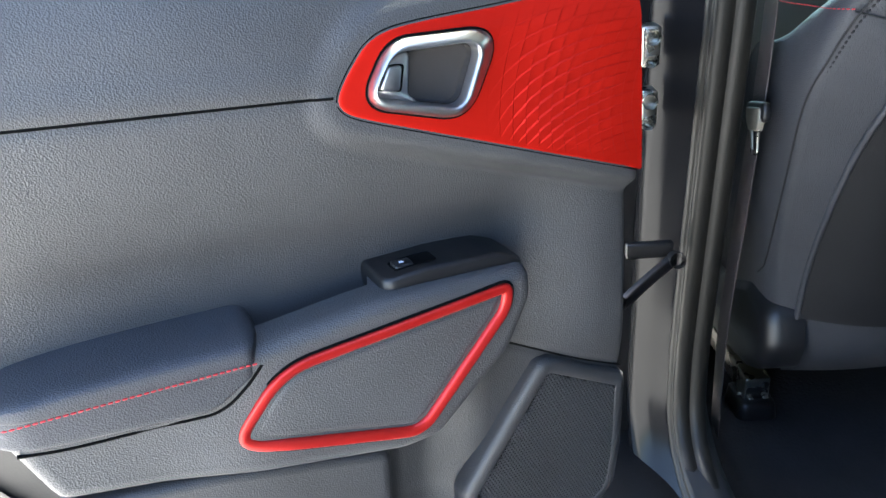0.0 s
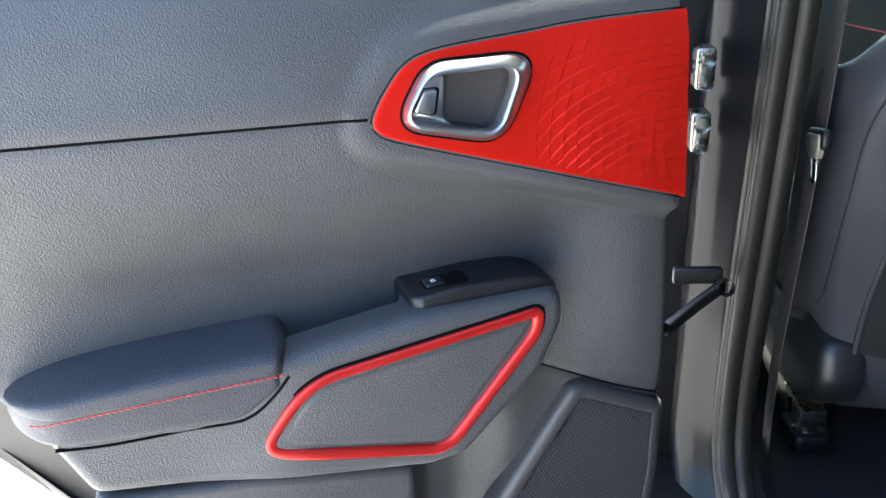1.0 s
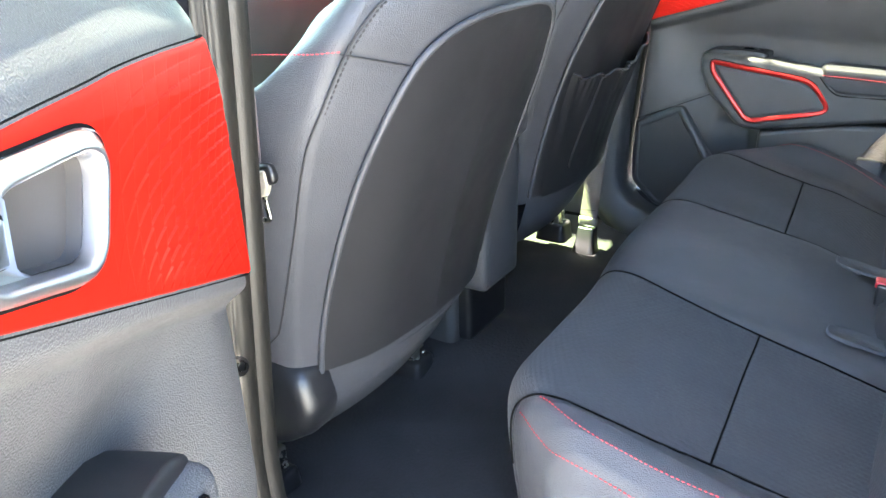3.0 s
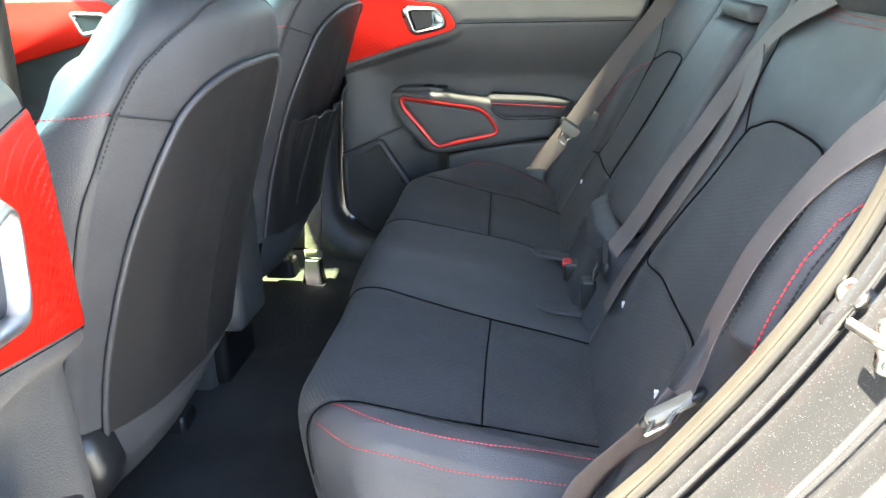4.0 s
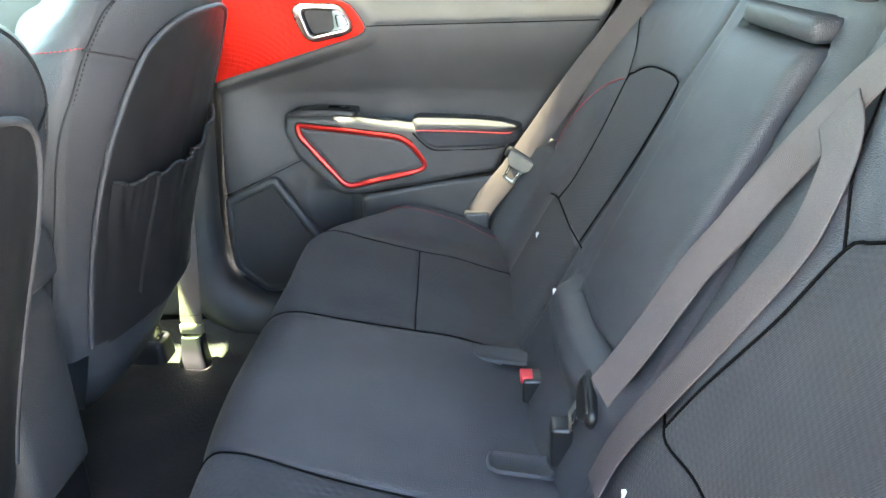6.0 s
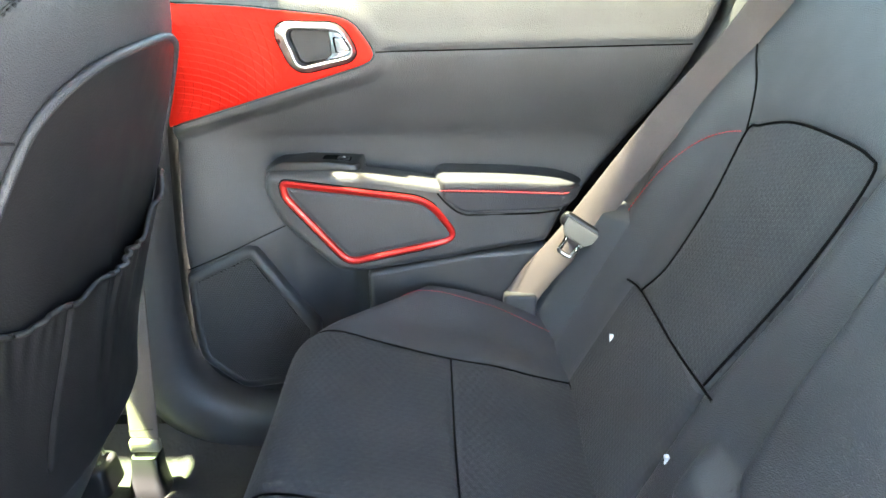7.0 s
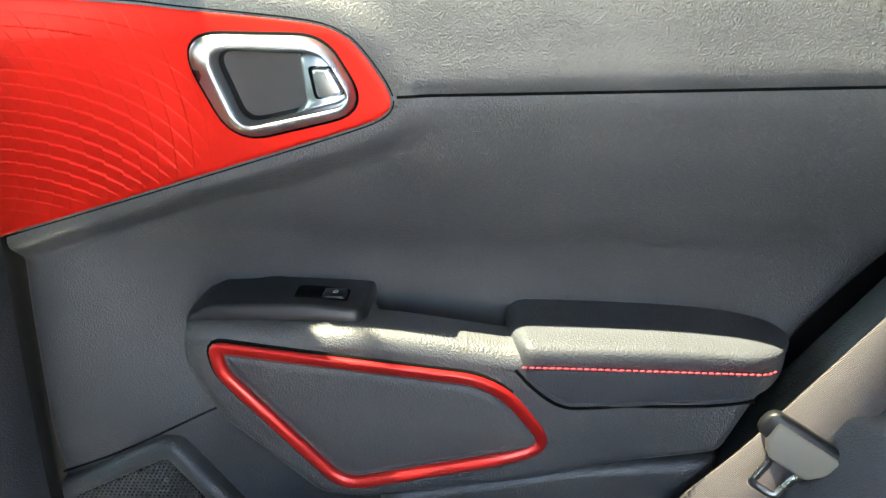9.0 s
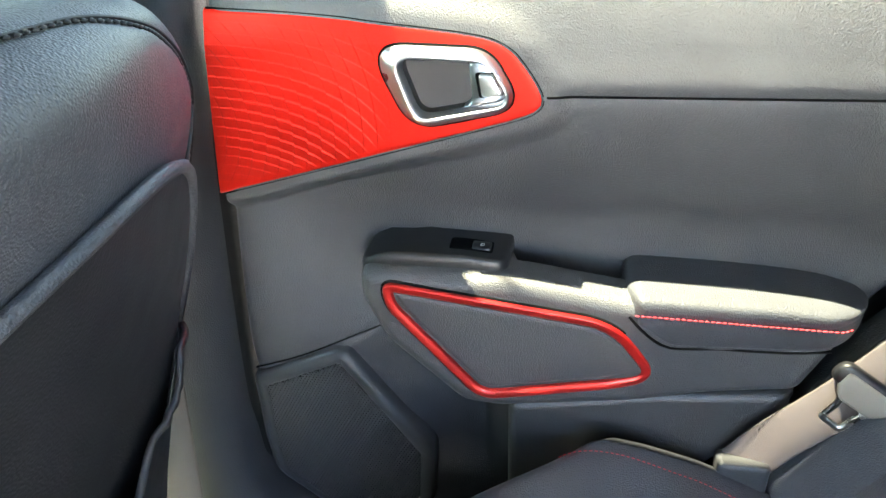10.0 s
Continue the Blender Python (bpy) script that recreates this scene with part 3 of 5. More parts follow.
    rings("map_pocket", low, [(0, 1.675), (0.0003, 1.637), (0.0018, 1.6305), (0.005, 1.6270), (0.010, 1.6258), (0.0115, 1.6258)], lambda a, b, h: put3(a, b, h), HARD, door, flip=flip, fill=True)
    # loudspeaker housing with pierced grille
    spk = dense(rounded([(0.899, 0.6535, 0.004), (0.800, 0.7010, 0.012), (0.782, 0.7000, 0.012), (0.693, 0.562, 0.02), (0.70, 0.46, 0.02), (0.83, 0.44, 0.04), (0.897, 0.50, 0.04), (0.9015, 0.56, 0.02)]))
    housing = rings("speaker_housing", spk, [(0, 1.672), (0.0005, 1.656), (0.002, 1.6515), (0.005, 1.6485), (0.010, 1.6470), (0.0155, 1.6470), (0.0168, 1.6478), (0.017, 1.6535)], lambda a, b, h: put3(a, b, h), HARD, door, cap=False, flip=flip)
    zone = inset(spk, 0.017)
    rings("grille_back", zone, [(-0.001, 1.6535), (0.001, 1.6560)], lambda a, b, h: put3(a, b, h), GAP, housing, flip=flip)
    pitch = 0.0040
    vs, fs = [], []
    hexa = [(math.cos(math.pi / 6 + k * math.pi / 3), math.sin(math.pi / 6 + k * math.pi / 3)) for k in range(6)]
    gy, gz = [], []
    for j in range(84):
        for i in range(66):
            gy.append(0.675 + (i + 0.5 * (j % 2)) * pitch)
            gz.append(0.43 + j * pitch * 0.866)
    gy, gz = np.array(gy), np.array(gz)
    good = inside(gy, gz, inset(zone, 0.0005))
    for y, z in zip(gy[good], gz[good]):
        k = len(vs)
        for r, x in ((pitch / math.sqrt(3), 1.6473), (0.0013, 1.6474), (0.0012, 1.6500)):
            vs += [(y + r * a, z + r * b, x) for a, b in hexa]
        for s in (0, 6):
            for g in range(6):
                h = (g + 1) % 6
                q = (k + s + g, k + s + h, k + s + 6 + h, k + s + 6 + g)
                fs.append(q if flip else q[::-1])
    v = np.array(vs)
    solid("speaker_grille", put3(v[:, 0], v[:, 1], v[:, 2]), fs, HARD, housing, "black pierced grille", flat=True)
    # ledge under the window
    ly = np.linspace(0.10, 0.85, 40)
    ledge = [put3(ly, np.full(40, z), np.full(40, x)) for z, x in ((1.118, 1.653), (1.1265, 1.662), (1.130, 1.674), (1.130, 1.730), (1.126, 1.738), (1.10, 1.740))]
    sheet("window_ledge", np.stack(ledge, 0), TRIM, door, flip)
    # front end of the door behind the trim
    ez = np.linspace(0.40, 1.118, 40)
    ey = table(FRONT_EDGE, ez)
    edge_rows = [put3(ey - d, ez, np.full(40, x)) for d, x in ((0.0015, 1.668), (0.001, 1.700), (0.002, 1.730), (0.008, 1.740), (0.010, 1.80))]
    sheet("door_edge", np.stack(edge_rows, 0), SATIN, door, not flip, label="black door end with hinge side")
    # steel shell, outer skin and window
    shell = dense(rounded([(0.842, 1.12, 0.01), (0.880, 0.60, 0.05), (0.845, 0.42, 0.05), (0.60, 0.36, 0.05), (0.40, 0.50, 0.05), (0.20, 0.80, 0.1), (0.05, 1.12, 0.02)]), 0.02)
    rings("door_shell", shell, [(0.012, 1.700), (0, 1.705), (0, 1.775), (0.002, 1.785), (0.012, 1.80), (0.03, 1.812)], lambda a, b, h: put3(a, b, h - 0.05 * np.clip(np.abs(np.asarray(b) - 0.85) - 0.1, 0, 1)), PAINT, door, flip=not flip, label="grey metallic outer door shell")
    rings("inner_steel", inset(shell, 0.002), [(0, 1.703), (0.003, 1.699)], lambda a, b, h: put3(a, b, h), SATIN, door, flip=flip)
    pane = [(y, z) for y, z in ((0.862, 1.10), (0.872, 1.48), (0.85, 1.545), (0.30, 1.545), (0.16, 1.40), (0.075, 1.10))]
    lean = lambda z: 1.745 - 0.42 * (np.asarray(z) - 1.10)
    fr = dense(rounded([(y, z, 0.02) for y, z in pane]), 0.02)
    rings("window_frame", inset(fr, -0.045), [(0, 0.012), (0, -0.018), (0.004, -0.022), (0.040, -0.022), (0.046, -0.012), (0.046, 0.008)], lambda a, b, h: put3(a, b, lean(b) + h), SATIN, door, cap=False, flip=flip, label="black window frame")
    rings("window_pane", inset(fr, -0.002), [(0, 0.0), (0.002, -0.002)], lambda a, b, h: put3(a, b, lean(b) + h), PRIVACY, door, flip=flip)
    return door


rear_door(right, "rear_door", "closed rear car door, black trim with red insert", True)
rear_door(opened, "rear_door", "open rear car door, black trim with red insert", False)
# ---- body shell ----
def sweep(name, path, profile, plane, mat, parent, flip=False, label="", n=160):
    """A section carried along a path (y, z) in a side plane: profile rows are (distance away from the opening, x) and how far the rear pillar pushes them out."""
    p = smooth(path, n)
    t = np.gradient(p, axis=0)
    t /= np.linalg.norm(t, axis=1)[:, None]
    out = np.stack([-t[:, 1], t[:, 0]], 1)
    thin = (p[:, 0] < 0.45) * ease(p[:, 1], 0.58, 0.72)
    runs = [(row[0] + (row[2] if len(row) > 2 else 0.0) * thin, row[1]) for row in profile]
    P = np.stack([np.stack([np.full(n, x), p[:, 0] + out[:, 0] * d, p[:, 1] + out[:, 1] * d], -1) for d, x in runs], 0)
    return sheet(name, plane(P), mat, parent, flip, label=label)


# opening of a rear door as (y, z), from the roof down the middle pillar, along the sill and up the rear pillar
OPENING = [(0.815, 1.57), (0.818, 1.30), (0.824, 1.08), (0.840, 0.85), (0.856, 0.65), (0.860, 0.55), (0.848, 0.47), (0.805, 0.428), (0.72, 0.412), (0.55, 0.412), (0.43, 0.455), (0.355, 0.57), (0.290, 0.674), (0.252, 0.727), (0.186, 0.825), (0.129, 0.931), (0.101, 1.017), (0.094, 1.078), (0.105, 1.18), (0.15, 1.34), (0.26, 1.50)]
body = thing("parked_car", (0.10, 0.40, 0.25), "grey metallic parked car with open rear doorway", "car")
sweep("door_jamb", OPENING[8:], [(0.000, 0.292, 0.016), (0.014, 0.290, 0.003), (0.018, 0.284), (0.021, 0.266), (0.025, 0.2585), (0.0285, 0.2575), (0.0289, 0.2577), (0.0294, 0.2655), (0.0300, 0.2665), (0.0364, 0.2645), (0.0369, 0.2635), (0.0373, 0.2540), (0.0380, 0.2515), (0.049, 0.2435), (0.060, 0.2335), (0.070, 0.2245), (0.0755, 0.2198), (0.0760, 0.2200), (0.0765, 0.2245), (0.0775, 0.2250), (0.0850, 0.2190), (0.0856, 0.2182), (0.0860, 0.2130), (0.0866, 0.2120), (0.096, 0.204), (0.118, 0.188), (0.121, 0.190), (0.124, 0.199), (0.132, 0.200), (0.136, 0.190), (0.140, 0.176), (0.160, 0.158), (0.180, 0.135), (0.195, 0.105)], right, PAINT, body, label="painted metal door jamb")
sweep("pillar_jamb", OPENING[:9], [(0.000, 0.292), (0.014, 0.290), (0.018, 0.284), (0.030, 0.274), (0.045, 0.258), (0.060, 0.243), (0.072, 0.234), (0.080, 0.232), (0.086, 0.240), (0.088, 0.262)], right, SHADEPAINT, body, label="glossy painted middle pillar")
opening_seal = thing("door_seal", (0.28, 0.40, 0.41), "ribbed black rubber weather seal round the doorway", "door seal", "door seals")
sweep("seal_bead", OPENING, [(0.024, 0.292), (0.023, 0.281), (0.018, 0.2745), (0.012, 0.2735), (0.008, 0.277), (0.006, 0.281, 0.004), (0.0045, 0.2785, 0.005), (-0.001, 0.279, 0.009), (-0.0045, 0.284, 0.012), (-0.005, 0.292, 0.013), (-0.002, 0.302, 0.013), (0.006, 0.306, 0.010)], right, RUBBER, opening_seal)
sweep("seal_lip", OPENING[:11], [(-0.002, 0.298), (-0.006, 0.302), (-0.008, 0.309), (-0.006, 0.318), (0.000, 0.322), (0.012, 0.322)], right, RUBBER, opening_seal)
far_seal = thing("door_seal", (1.65, 0.40, 0.41), "black rubber weather seal round the closed door", "door seal", "door seals")
sweep("seal_bead", [(y + 0.060 * (y > 0.6), z) for y, z in OPENING], [(0.022, 1.676), (0.016, 1.654), (0.008, 1.646), (-0.002, 1.645), (-0.009, 1.650), (-0.012, 1.662), (-0.012, 1.70)], right, RUBBER, far_seal)

sweep("seal_lip", [(y + 0.060 * (y > 0.6), z) for y, z in OPENING], [(0.014, 1.652), (0.018, 1.643), (0.024, 1.640), (0.030, 1.645)], right, RUBBER, far_seal)


def pillar(plane, base, label):
    """Trim of the middle pillar, which runs on as the sill's trim."""
    ob = thing("pillar_trim", base, label, "pillar trim", "pillar trims")
    line = [(0.874, 1.57), (0.870, 1.28), (0.868, 1.08), (0.884, 0.90), (0.902, 0.68), (0.906, 0.56), (0.897, 0.495), (0.862, 0.452), (0.79, 0.432), (0.60, 0.425), (0.30, 0.425)]
    sweep("trim", line, [(0.003, 1.668), (0.004, 1.648), (0.007, 1.632), (0.013, 1.620), (0.024, 1.611), (0.040, 1.605), (0.060, 1.600), (0.075, 1.598), (0.085, 1.602), (0.110, 1.620), (0.115, 1.66)], plane, HARD, ob)
    return ob


pillar(right, (1.63, 0.90, 0.36), "black plastic middle pillar trim flaring into the sill")
pillar(mirrored, (0.32, 0.90, 0.36), "black plastic middle pillar trim beside the open doorway")
rear_line = [(0.512, 0.36), (0.466, 0.45), (0.414, 0.55), (0.378, 0.608), (0.363, 0.634), (0.328, 0.69), (0.290, 0.747), (0.259, 0.789), (0.198, 0.871), (0.158, 0.935), (0.125, 1.00), (0.102, 1.05), (0.080, 1.13), (0.09, 1.25), (0.16, 1.38), (0.27, 1.47)]
rp = thing("rear_pillar_trim", (1.62, 0.1, 0.9), "black plastic rear pillar trim beside the closed door", "pillar trim", "rear pillar trims")
sweep("trim", rear_line, [(0.000, 1.672), (0.002, 1.652), (0.010, 1.642), (0.05, 1.636), (0.12, 1.634), (0.30, 1.632), (0.70, 1.63)], right, HARD, rp)
rp = thing("rear_pillar_trim", (0.32, 0.1, 1.06), "black plastic rear pillar trim beside the doorway", "pillar trim", "rear pillar trims")
sweep("trim", OPENING[18:], [(-0.012, 0.322), (0.006, 0.314), (0.03, 0.308), (0.30, 0.302)], right, SATIN, rp, n=40)

# floor, tunnel, roof and the ends of the cabin
floor = thing("floor", (0.97, 0.9, 0.30), "black carpeted car floor", "floor", kind="structure")
fx, fy = np.linspace(0.33, 1.63, 90), np.linspace(0.40, 2.2, 90)
FX, FY = np.meshgrid(fx, fy, indexing="ij")
FZ = 0.335 + 0.035 * np.exp(-((FX - 0.98) / 0.11) ** 4) + 0.004 * np.sin(FX * 31) * np.sin(FY * 27) + 0.05 * ease(FX, 1.56, 1.63) + 0.05 * ease(FX, 0.40, 0.33)
sheet("carpet", np.stack([FX, FY, FZ], -1), CARPET, floor)
box("floor_pan", (0.20, -1.2, 0.22), (1.76, 2.3, 0.30), PAINT, body, 0.01)
box("sill_panel", (0.095, -0.2, 0.20), (0.30, 1.0, 0.392), PAINT, body, 0.02, "grey painted sill")
box("sill_panel", (1.67, -0.2, 0.20), (1.85, 2.2, 0.40), PAINT, body, 0.02)
roof = thing("ceiling", (0.97, 0.4, 1.5), "grey fabric headlining", "ceiling", kind="structure")
rx, ry = np.linspace(0.288, 1.582, 30), np.linspace(-0.9, 1.62, 140)
RX, RY = np.meshgrid(rx, ry, indexing="ij")
RZ = 1.595 - 0.02 * np.abs((RX - 0.975) / 0.62) ** 4
# made-up step in the unseen roof edge lets sun reach the floor
RX = np.where(RX > 0.975, 0.975 + (RX - 0.975) * (1 - 0.17 * ease(RY, 1.35, 1.38)), RX)
sheet("headlining", np.stack([RX, RY, RZ], -1), LINING, roof)
sheet("roof_skin", np.stack([RX, RY, RZ + 0.03], -1), PAINT, body)
box("tail_wall", (0.25, -1.15, 0.30), (1.70, -1.05, 1.10), HARD, body, 0.02)
box("load_floor", (0.30, -1.10, 0.60), (1.65, -0.12, 0.64), CARPET, body, 0.01)
for x0, x1 in ((0.10, 0.22), (1.73, 1.85)):
    box("quarter_panel", (x0, -1.2, 0.30), (x1, 0.02, 1.06), PAINT, body, 0.03)
box("front_wall", (0.25, 2.25, 0.25), (1.70, 2.35, 1.0), HARD, body, 0.02)
dash = box("dashboard", (0.30, 1.80, 0.62), (1.66, 2.30, 1.02), TRIM, None, 0.06)
tagged(dash, "black grained dashboard behind the front seats", "dashboard")

# closed front doors, seen past the front seats
def front_door(plane, label):
    fput = lambda a, b, h: plane(np.stack([np.asarray(h, float), np.asarray(a, float), np.asarray(b, float)], -1))
    ob = thing("front_door", tuple(fput(1.45, 0.40, 1.70)), label, "car door", "front doors")
    zs, us = np.linspace(0.38, 1.125, 90), np.linspace(0, 1, 60)
    Z, U = np.meshgrid(zs, us, indexing="ij")
    Y = 0.985 + 0.95 * U + 0 * Z
    sheet("door_card", fput(Y, Z, table(DEPTH, Z) - 0.004), TRIM, ob)
    fred = dense(rounded([(1.86, 1.068, 0.005), (1.50, 1.066, 0.04), (1.445, 1.03, 0.03), (1.455, 0.985, 0.02), (1.86, 0.885, 0.005)]), 0.01)
    rings("red_insert", fred, [(0, 1.640), (0.001, 1.628), (0.003, 1.6265)], fput, RED, ob, label="glossy red insert")
    fbez = dense(rounded([(1.60, 1.040, 0.012), (1.495, 1.036, 0.02), (1.475, 0.99, 0.012), (1.57, 0.972, 0.018)]), 0.005)
    fh = rings("door_handle", fbez, [(0, 1.630), (0.0005, 1.622), (0.003, 1.6195), (0.012, 1.6205), (0.013, 1.626)], fput, CHROME, ob, cap=False, label="satin chrome handle surround")
    rings("cup", inset(fbez, 0.012), [(0, 1.624), (0.002, 1.6245)], fput, SATIN, fh)
    rings("window_pane", dense(rounded([(1.00, 1.10, 0.01), (1.00, 1.54, 0.02), (1.55, 1.54, 0.02), (2.0, 1.10, 0.01)]), 0.03), [(0, 0), (0.002, -0.002)], lambda a, b, h: fput(a, b, 1.745 - 0.42 * (np.asarray(b) - 1.10) + h), GLASS, ob)
    # unseen strip above the roof edge, added only to tint the sun green
    rings("window_pane", dense(rounded([(1.00, 1.545, 0.01), (1.00, 1.70, 0.01), (1.72, 1.70, 0.01), (1.74, 1.545, 0.01)]), 0.03), [(0, 0), (0.002, -0.002)], lambda a, b, h: fput(a, b, 1.745 - 0.42 * (np.asarray(b) - 1.10) + h), SUNTINT, ob)
    skin = dense(rounded([(0.99, 0.40, 0.03), (0.985, 1.10, 0.02), (2.2, 1.10, 0.02), (2.2, 0.40, 0.03)]), 0.05)
    rings("door_shell", skin, [(0, 1.73), (0, 1.79), (0.01, 1.81)], fput, PAINT, ob, label="grey metallic outer door shell")
    return ob


fput = lambda a, b, h: np.stack([np.asarray(h, float), np.asarray(a, float), np.asarray(b, float)], -1)
front_door(right, "closed front car door, black trim with red insert")
front_door(mirrored, "closed front car door beside the near front seat")
scr = np.array([[[0.42, 1.62, 1.58], [1.53, 1.62, 1.58]], [[0.32, 2.15, 1.03], [1.63, 2.15, 1.03]]])
windscreen = sheet("window_1", scr, GLASS, None)
tagged(windscreen, "green tinted windscreen", "windscreen", kind="structure")
rear_scr = np.array([[[0.42, -0.90, 1.57], [1.53, -0.90, 1.57]], [[0.32, -1.12, 1.08], [1.63, -1.12, 1.08]]])
tagged(sheet("window_2", rear_scr, PRIVACY, None), "dark tinted rear window", "rear window", kind="structure")
box("pillar_post", (1.640, 0.915, 0.30), (1.80, 0.985, 1.10), PAINT, body, 0.01)
# added block, no real part; keeps outside light from leaking in
box("leak_filler", (1.670, 0.78, 0.30), (1.80, 0.935, 0.47), SATIN, body, 0.01)
# near post black in place of grey paint, for the same shade
box("pillar_post", (0.14, 0.932, 0.38), (0.275, 0.985, 1.10), SATIN, body, 0.01)
for plane in (right, mirrored):
    P0 = np.array([[[1.755, 0.875, 1.06], [1.755, 1.01, 1.06]], [[1.545, 0.875, 1.60], [1.545, 0.985, 1.60]]])
    sheet("pillar_skin", plane(P0), PAINT, body)


# ---- front seats ----
def seat_line(z):
    """How far forward the middle of a front backrest lies at each height."""
    return table(((0.45, 0.868), (0.55, 0.865), (0.60, 0.861), (0.68, 0.845), (0.769, 0.820), (0.87, 0.787), (0.982, 0.748), (1.03, 0.732), (1.10, 0.716), (1.20, 0.70)), z)


def front_seat(xc, label, dy=0.0, wide=1.0, dz=0.0, waist=0.0, reach=0.0):
    seat = thing("front_seat", (xc, 1.05, 0.34), label, "car seat", "front seats")
    W = ((0.50, 0.225), (0.58, 0.242), (0.72, 0.266), (0.90, 0.284), (1.0, 0.273), (1.04, 0.253), (1.07, 0.222), (1.095, 0.180), (1.115, 0.120), (1.136, 0.035))
    slim = lambda z: 1 - waist * ease(np.asarray(z, float), 0.95, 0.62)
    W = [(a, b * wide * float(slim(a))) for a, b in W]
    back_y = lambda z, q: seat_line(z) + dy + 0.062 * np.abs(q) ** 2.2
    # padded shell: back face, rounded edges, sides
    qs = np.concatenate([np.linspace(-1, 1, 81)])
    zs = np.linspace(0.575, 1.136, 120)
    Q, Z = np.meshgrid(qs, zs, indexing="ij")
    w = table(W, Z)
    A = np.clip(np.abs(Q), 0, 0.80) / 0.80
    R = np.clip((np.abs(Q) - 0.80) / 0.20, 0, 1)
    X = xc + np.sign(Q) * w * (A * 0.90 + 0.10 * np.sin(R * math.pi / 2))
    Y = back_y(Z, A * 0.92) + 0.040 * (1 - np.cos(np.clip(R, 0, 0.6) / 0.6 * math.pi / 2)) + 0.10 * np.clip(R - 0.45, 0, 1) / 0.55
    Y = Y + 0.06 * ease(Z, 1.07, 1.136) ** 2
    # seams: an upright pair near the sides, a cross seam at shoulder height
    S = (X - xc)
    seam1 = away(np.abs(S) / wide / slim(Z), Z, [(0.243, 0.60), (0.262, 0.80), (0.269, 0.90), (0.261, 0.955), (0.246, 1.006), (0.221, 1.041), (0.190, 1.063), (0.146, 1.085), (0.086, 1.104), (-0.02, 1.116)])
    cross = np.where((np.abs(S) > 0.10) & (Z > 0.9), np.abs(Z - (0.982 + 0.27 * (np.abs(S) - 0.16))), 1)
    Y = Y + 0.0035 * np.exp(-(seam1 / 0.0028) ** 2) + 0.003 * np.exp(-(cross / 0.0025) ** 2)
    Z = Z - 0.10 * ease(R, 0.35, 1.0) * ease(Z, 0.93, 1.08)
    shell = sheet("back_cover", np.stack([X, Y, Z], -1), LEATHER, seat, label="black leatherette backrest cover")
    # backboard with piping
    H = lambda z: table(((0.50, 0.200), (0.56, 0.203), (0.65, 0.209), (0.73, 0.211), (0.81, 0.209), (0.87, 0.204), (0.92, 0.193), (0.95, 0.183), (0.985, 0.165), (1.005, 0.144), (1.018, 0.117), (1.026, 0.085), (1.030, 0.050), (1.0315, 0.012)), z)
    zz = 0.590 + 0.4405 * np.sin(np.linspace(0, math.pi / 2, 90))
    uu = np.linspace(-1, 1, 61)
    U, ZB = np.meshgrid(uu, zz, indexing="ij")
    hw = H(zz)
    XB = U * hw[None, :] * wide * slim(ZB)
    wq = table(W, ZB)
    YB = back_y(ZB, np.clip(np.abs(XB) / wq, 0, 1)) - 0.006
    YB = YB + 0.004 * np.sin(np.abs(XB) * 34) * ease(ZB, 0.98, 0.8) * ease(ZB, 0.5, 0.65)
    sheet("backboard", np.stack([xc + XB, YB, ZB], -1), BOARD, seat, True, label="smooth black vinyl backboard with piped edge")
    edge = np.concatenate([np.stack([xc + XB[0], YB[0], ZB[0]], -1), np.stack([xc + XB[-1], YB[-1], ZB[-1]], -1)[::-1]])
    tube("piping", smooth(edge[::3], 160), 0.0042, LEATHER, seat, 6, "raised piping")
    # stitches on the cover
    for sgn in (-1, 1):
        ln = smooth([(0.246, 0.64), (0.260, 0.80), (0.267, 0.90), (0.260, 0.955), (0.245, 1.006), (0.220, 1.041), (0.189, 1.063), (0.145, 1.085), (0.086, 1.104), (0.0, 1.115)], 140)
        ln[:, 0] *= wide * slim(ln[:, 1])
        q = ln[:, 0] / table(W, ln[:, 1])
        rr = np.clip((np.clip(q, 0, 1) - 0.9) / 0.1, 0, 0.999)
        R2 = np.arcsin(rr) / (math.pi / 2)
        yb = back_y(ln[:, 1], np.clip(q / 0.9, 0, 1) * 0.92) + 0.040 * (1 - np.cos(np.clip(R2, 0, 0.6) / 0.6 * math.pi / 2)) + 0.10 * np.clip(R2 - 0.45, 0, 1) / 0.55 + 0.06 * ease(ln[:, 1], 1.07, 1.136) ** 2
        stitches("stitching", np.stack([xc + sgn * (ln[:, 0] - 0.006), yb - 0.0022, ln[:, 1]], -1), DARKTHREAD, shell, 0.006, 0.0042, 0.0012)
        cr = [(xc + sgn * s, 0, 1.0045 - 12.0 * (s / wide - 0.250) ** 2) for s in 0.250 * wide + 0.0265 * wide * (1 - np.linspace(1, 0, 30) ** 2)]
        qq = np.array([abs(c[0] - xc) for c in cr]) / table(W, np.array([c[2] for c in cr]))
        R3 = np.arcsin(np.clip((np.clip(qq, 0, 1) - 0.9) / 0.1, 0, 0.999)) / (math.pi / 2)
        yc = back_y(np.array([c[2] for c in cr]), np.clip(qq / 0.9, 0, 1) * 0.92) + 0.040 * (1 - np.cos(np.clip(R3, 0, 0.6) / 0.6 * math.pi / 2)) + 0.10 * np.clip(R3 - 0.45, 0, 1) / 0.55
        stitches("red_stitching", np.array([(c[0], y - 0.001, c[2] + 0.004) for c, y in zip(cr, yc)]), THREAD, shell, 0.0052, 0.0036, 0.0007, "red stitching")
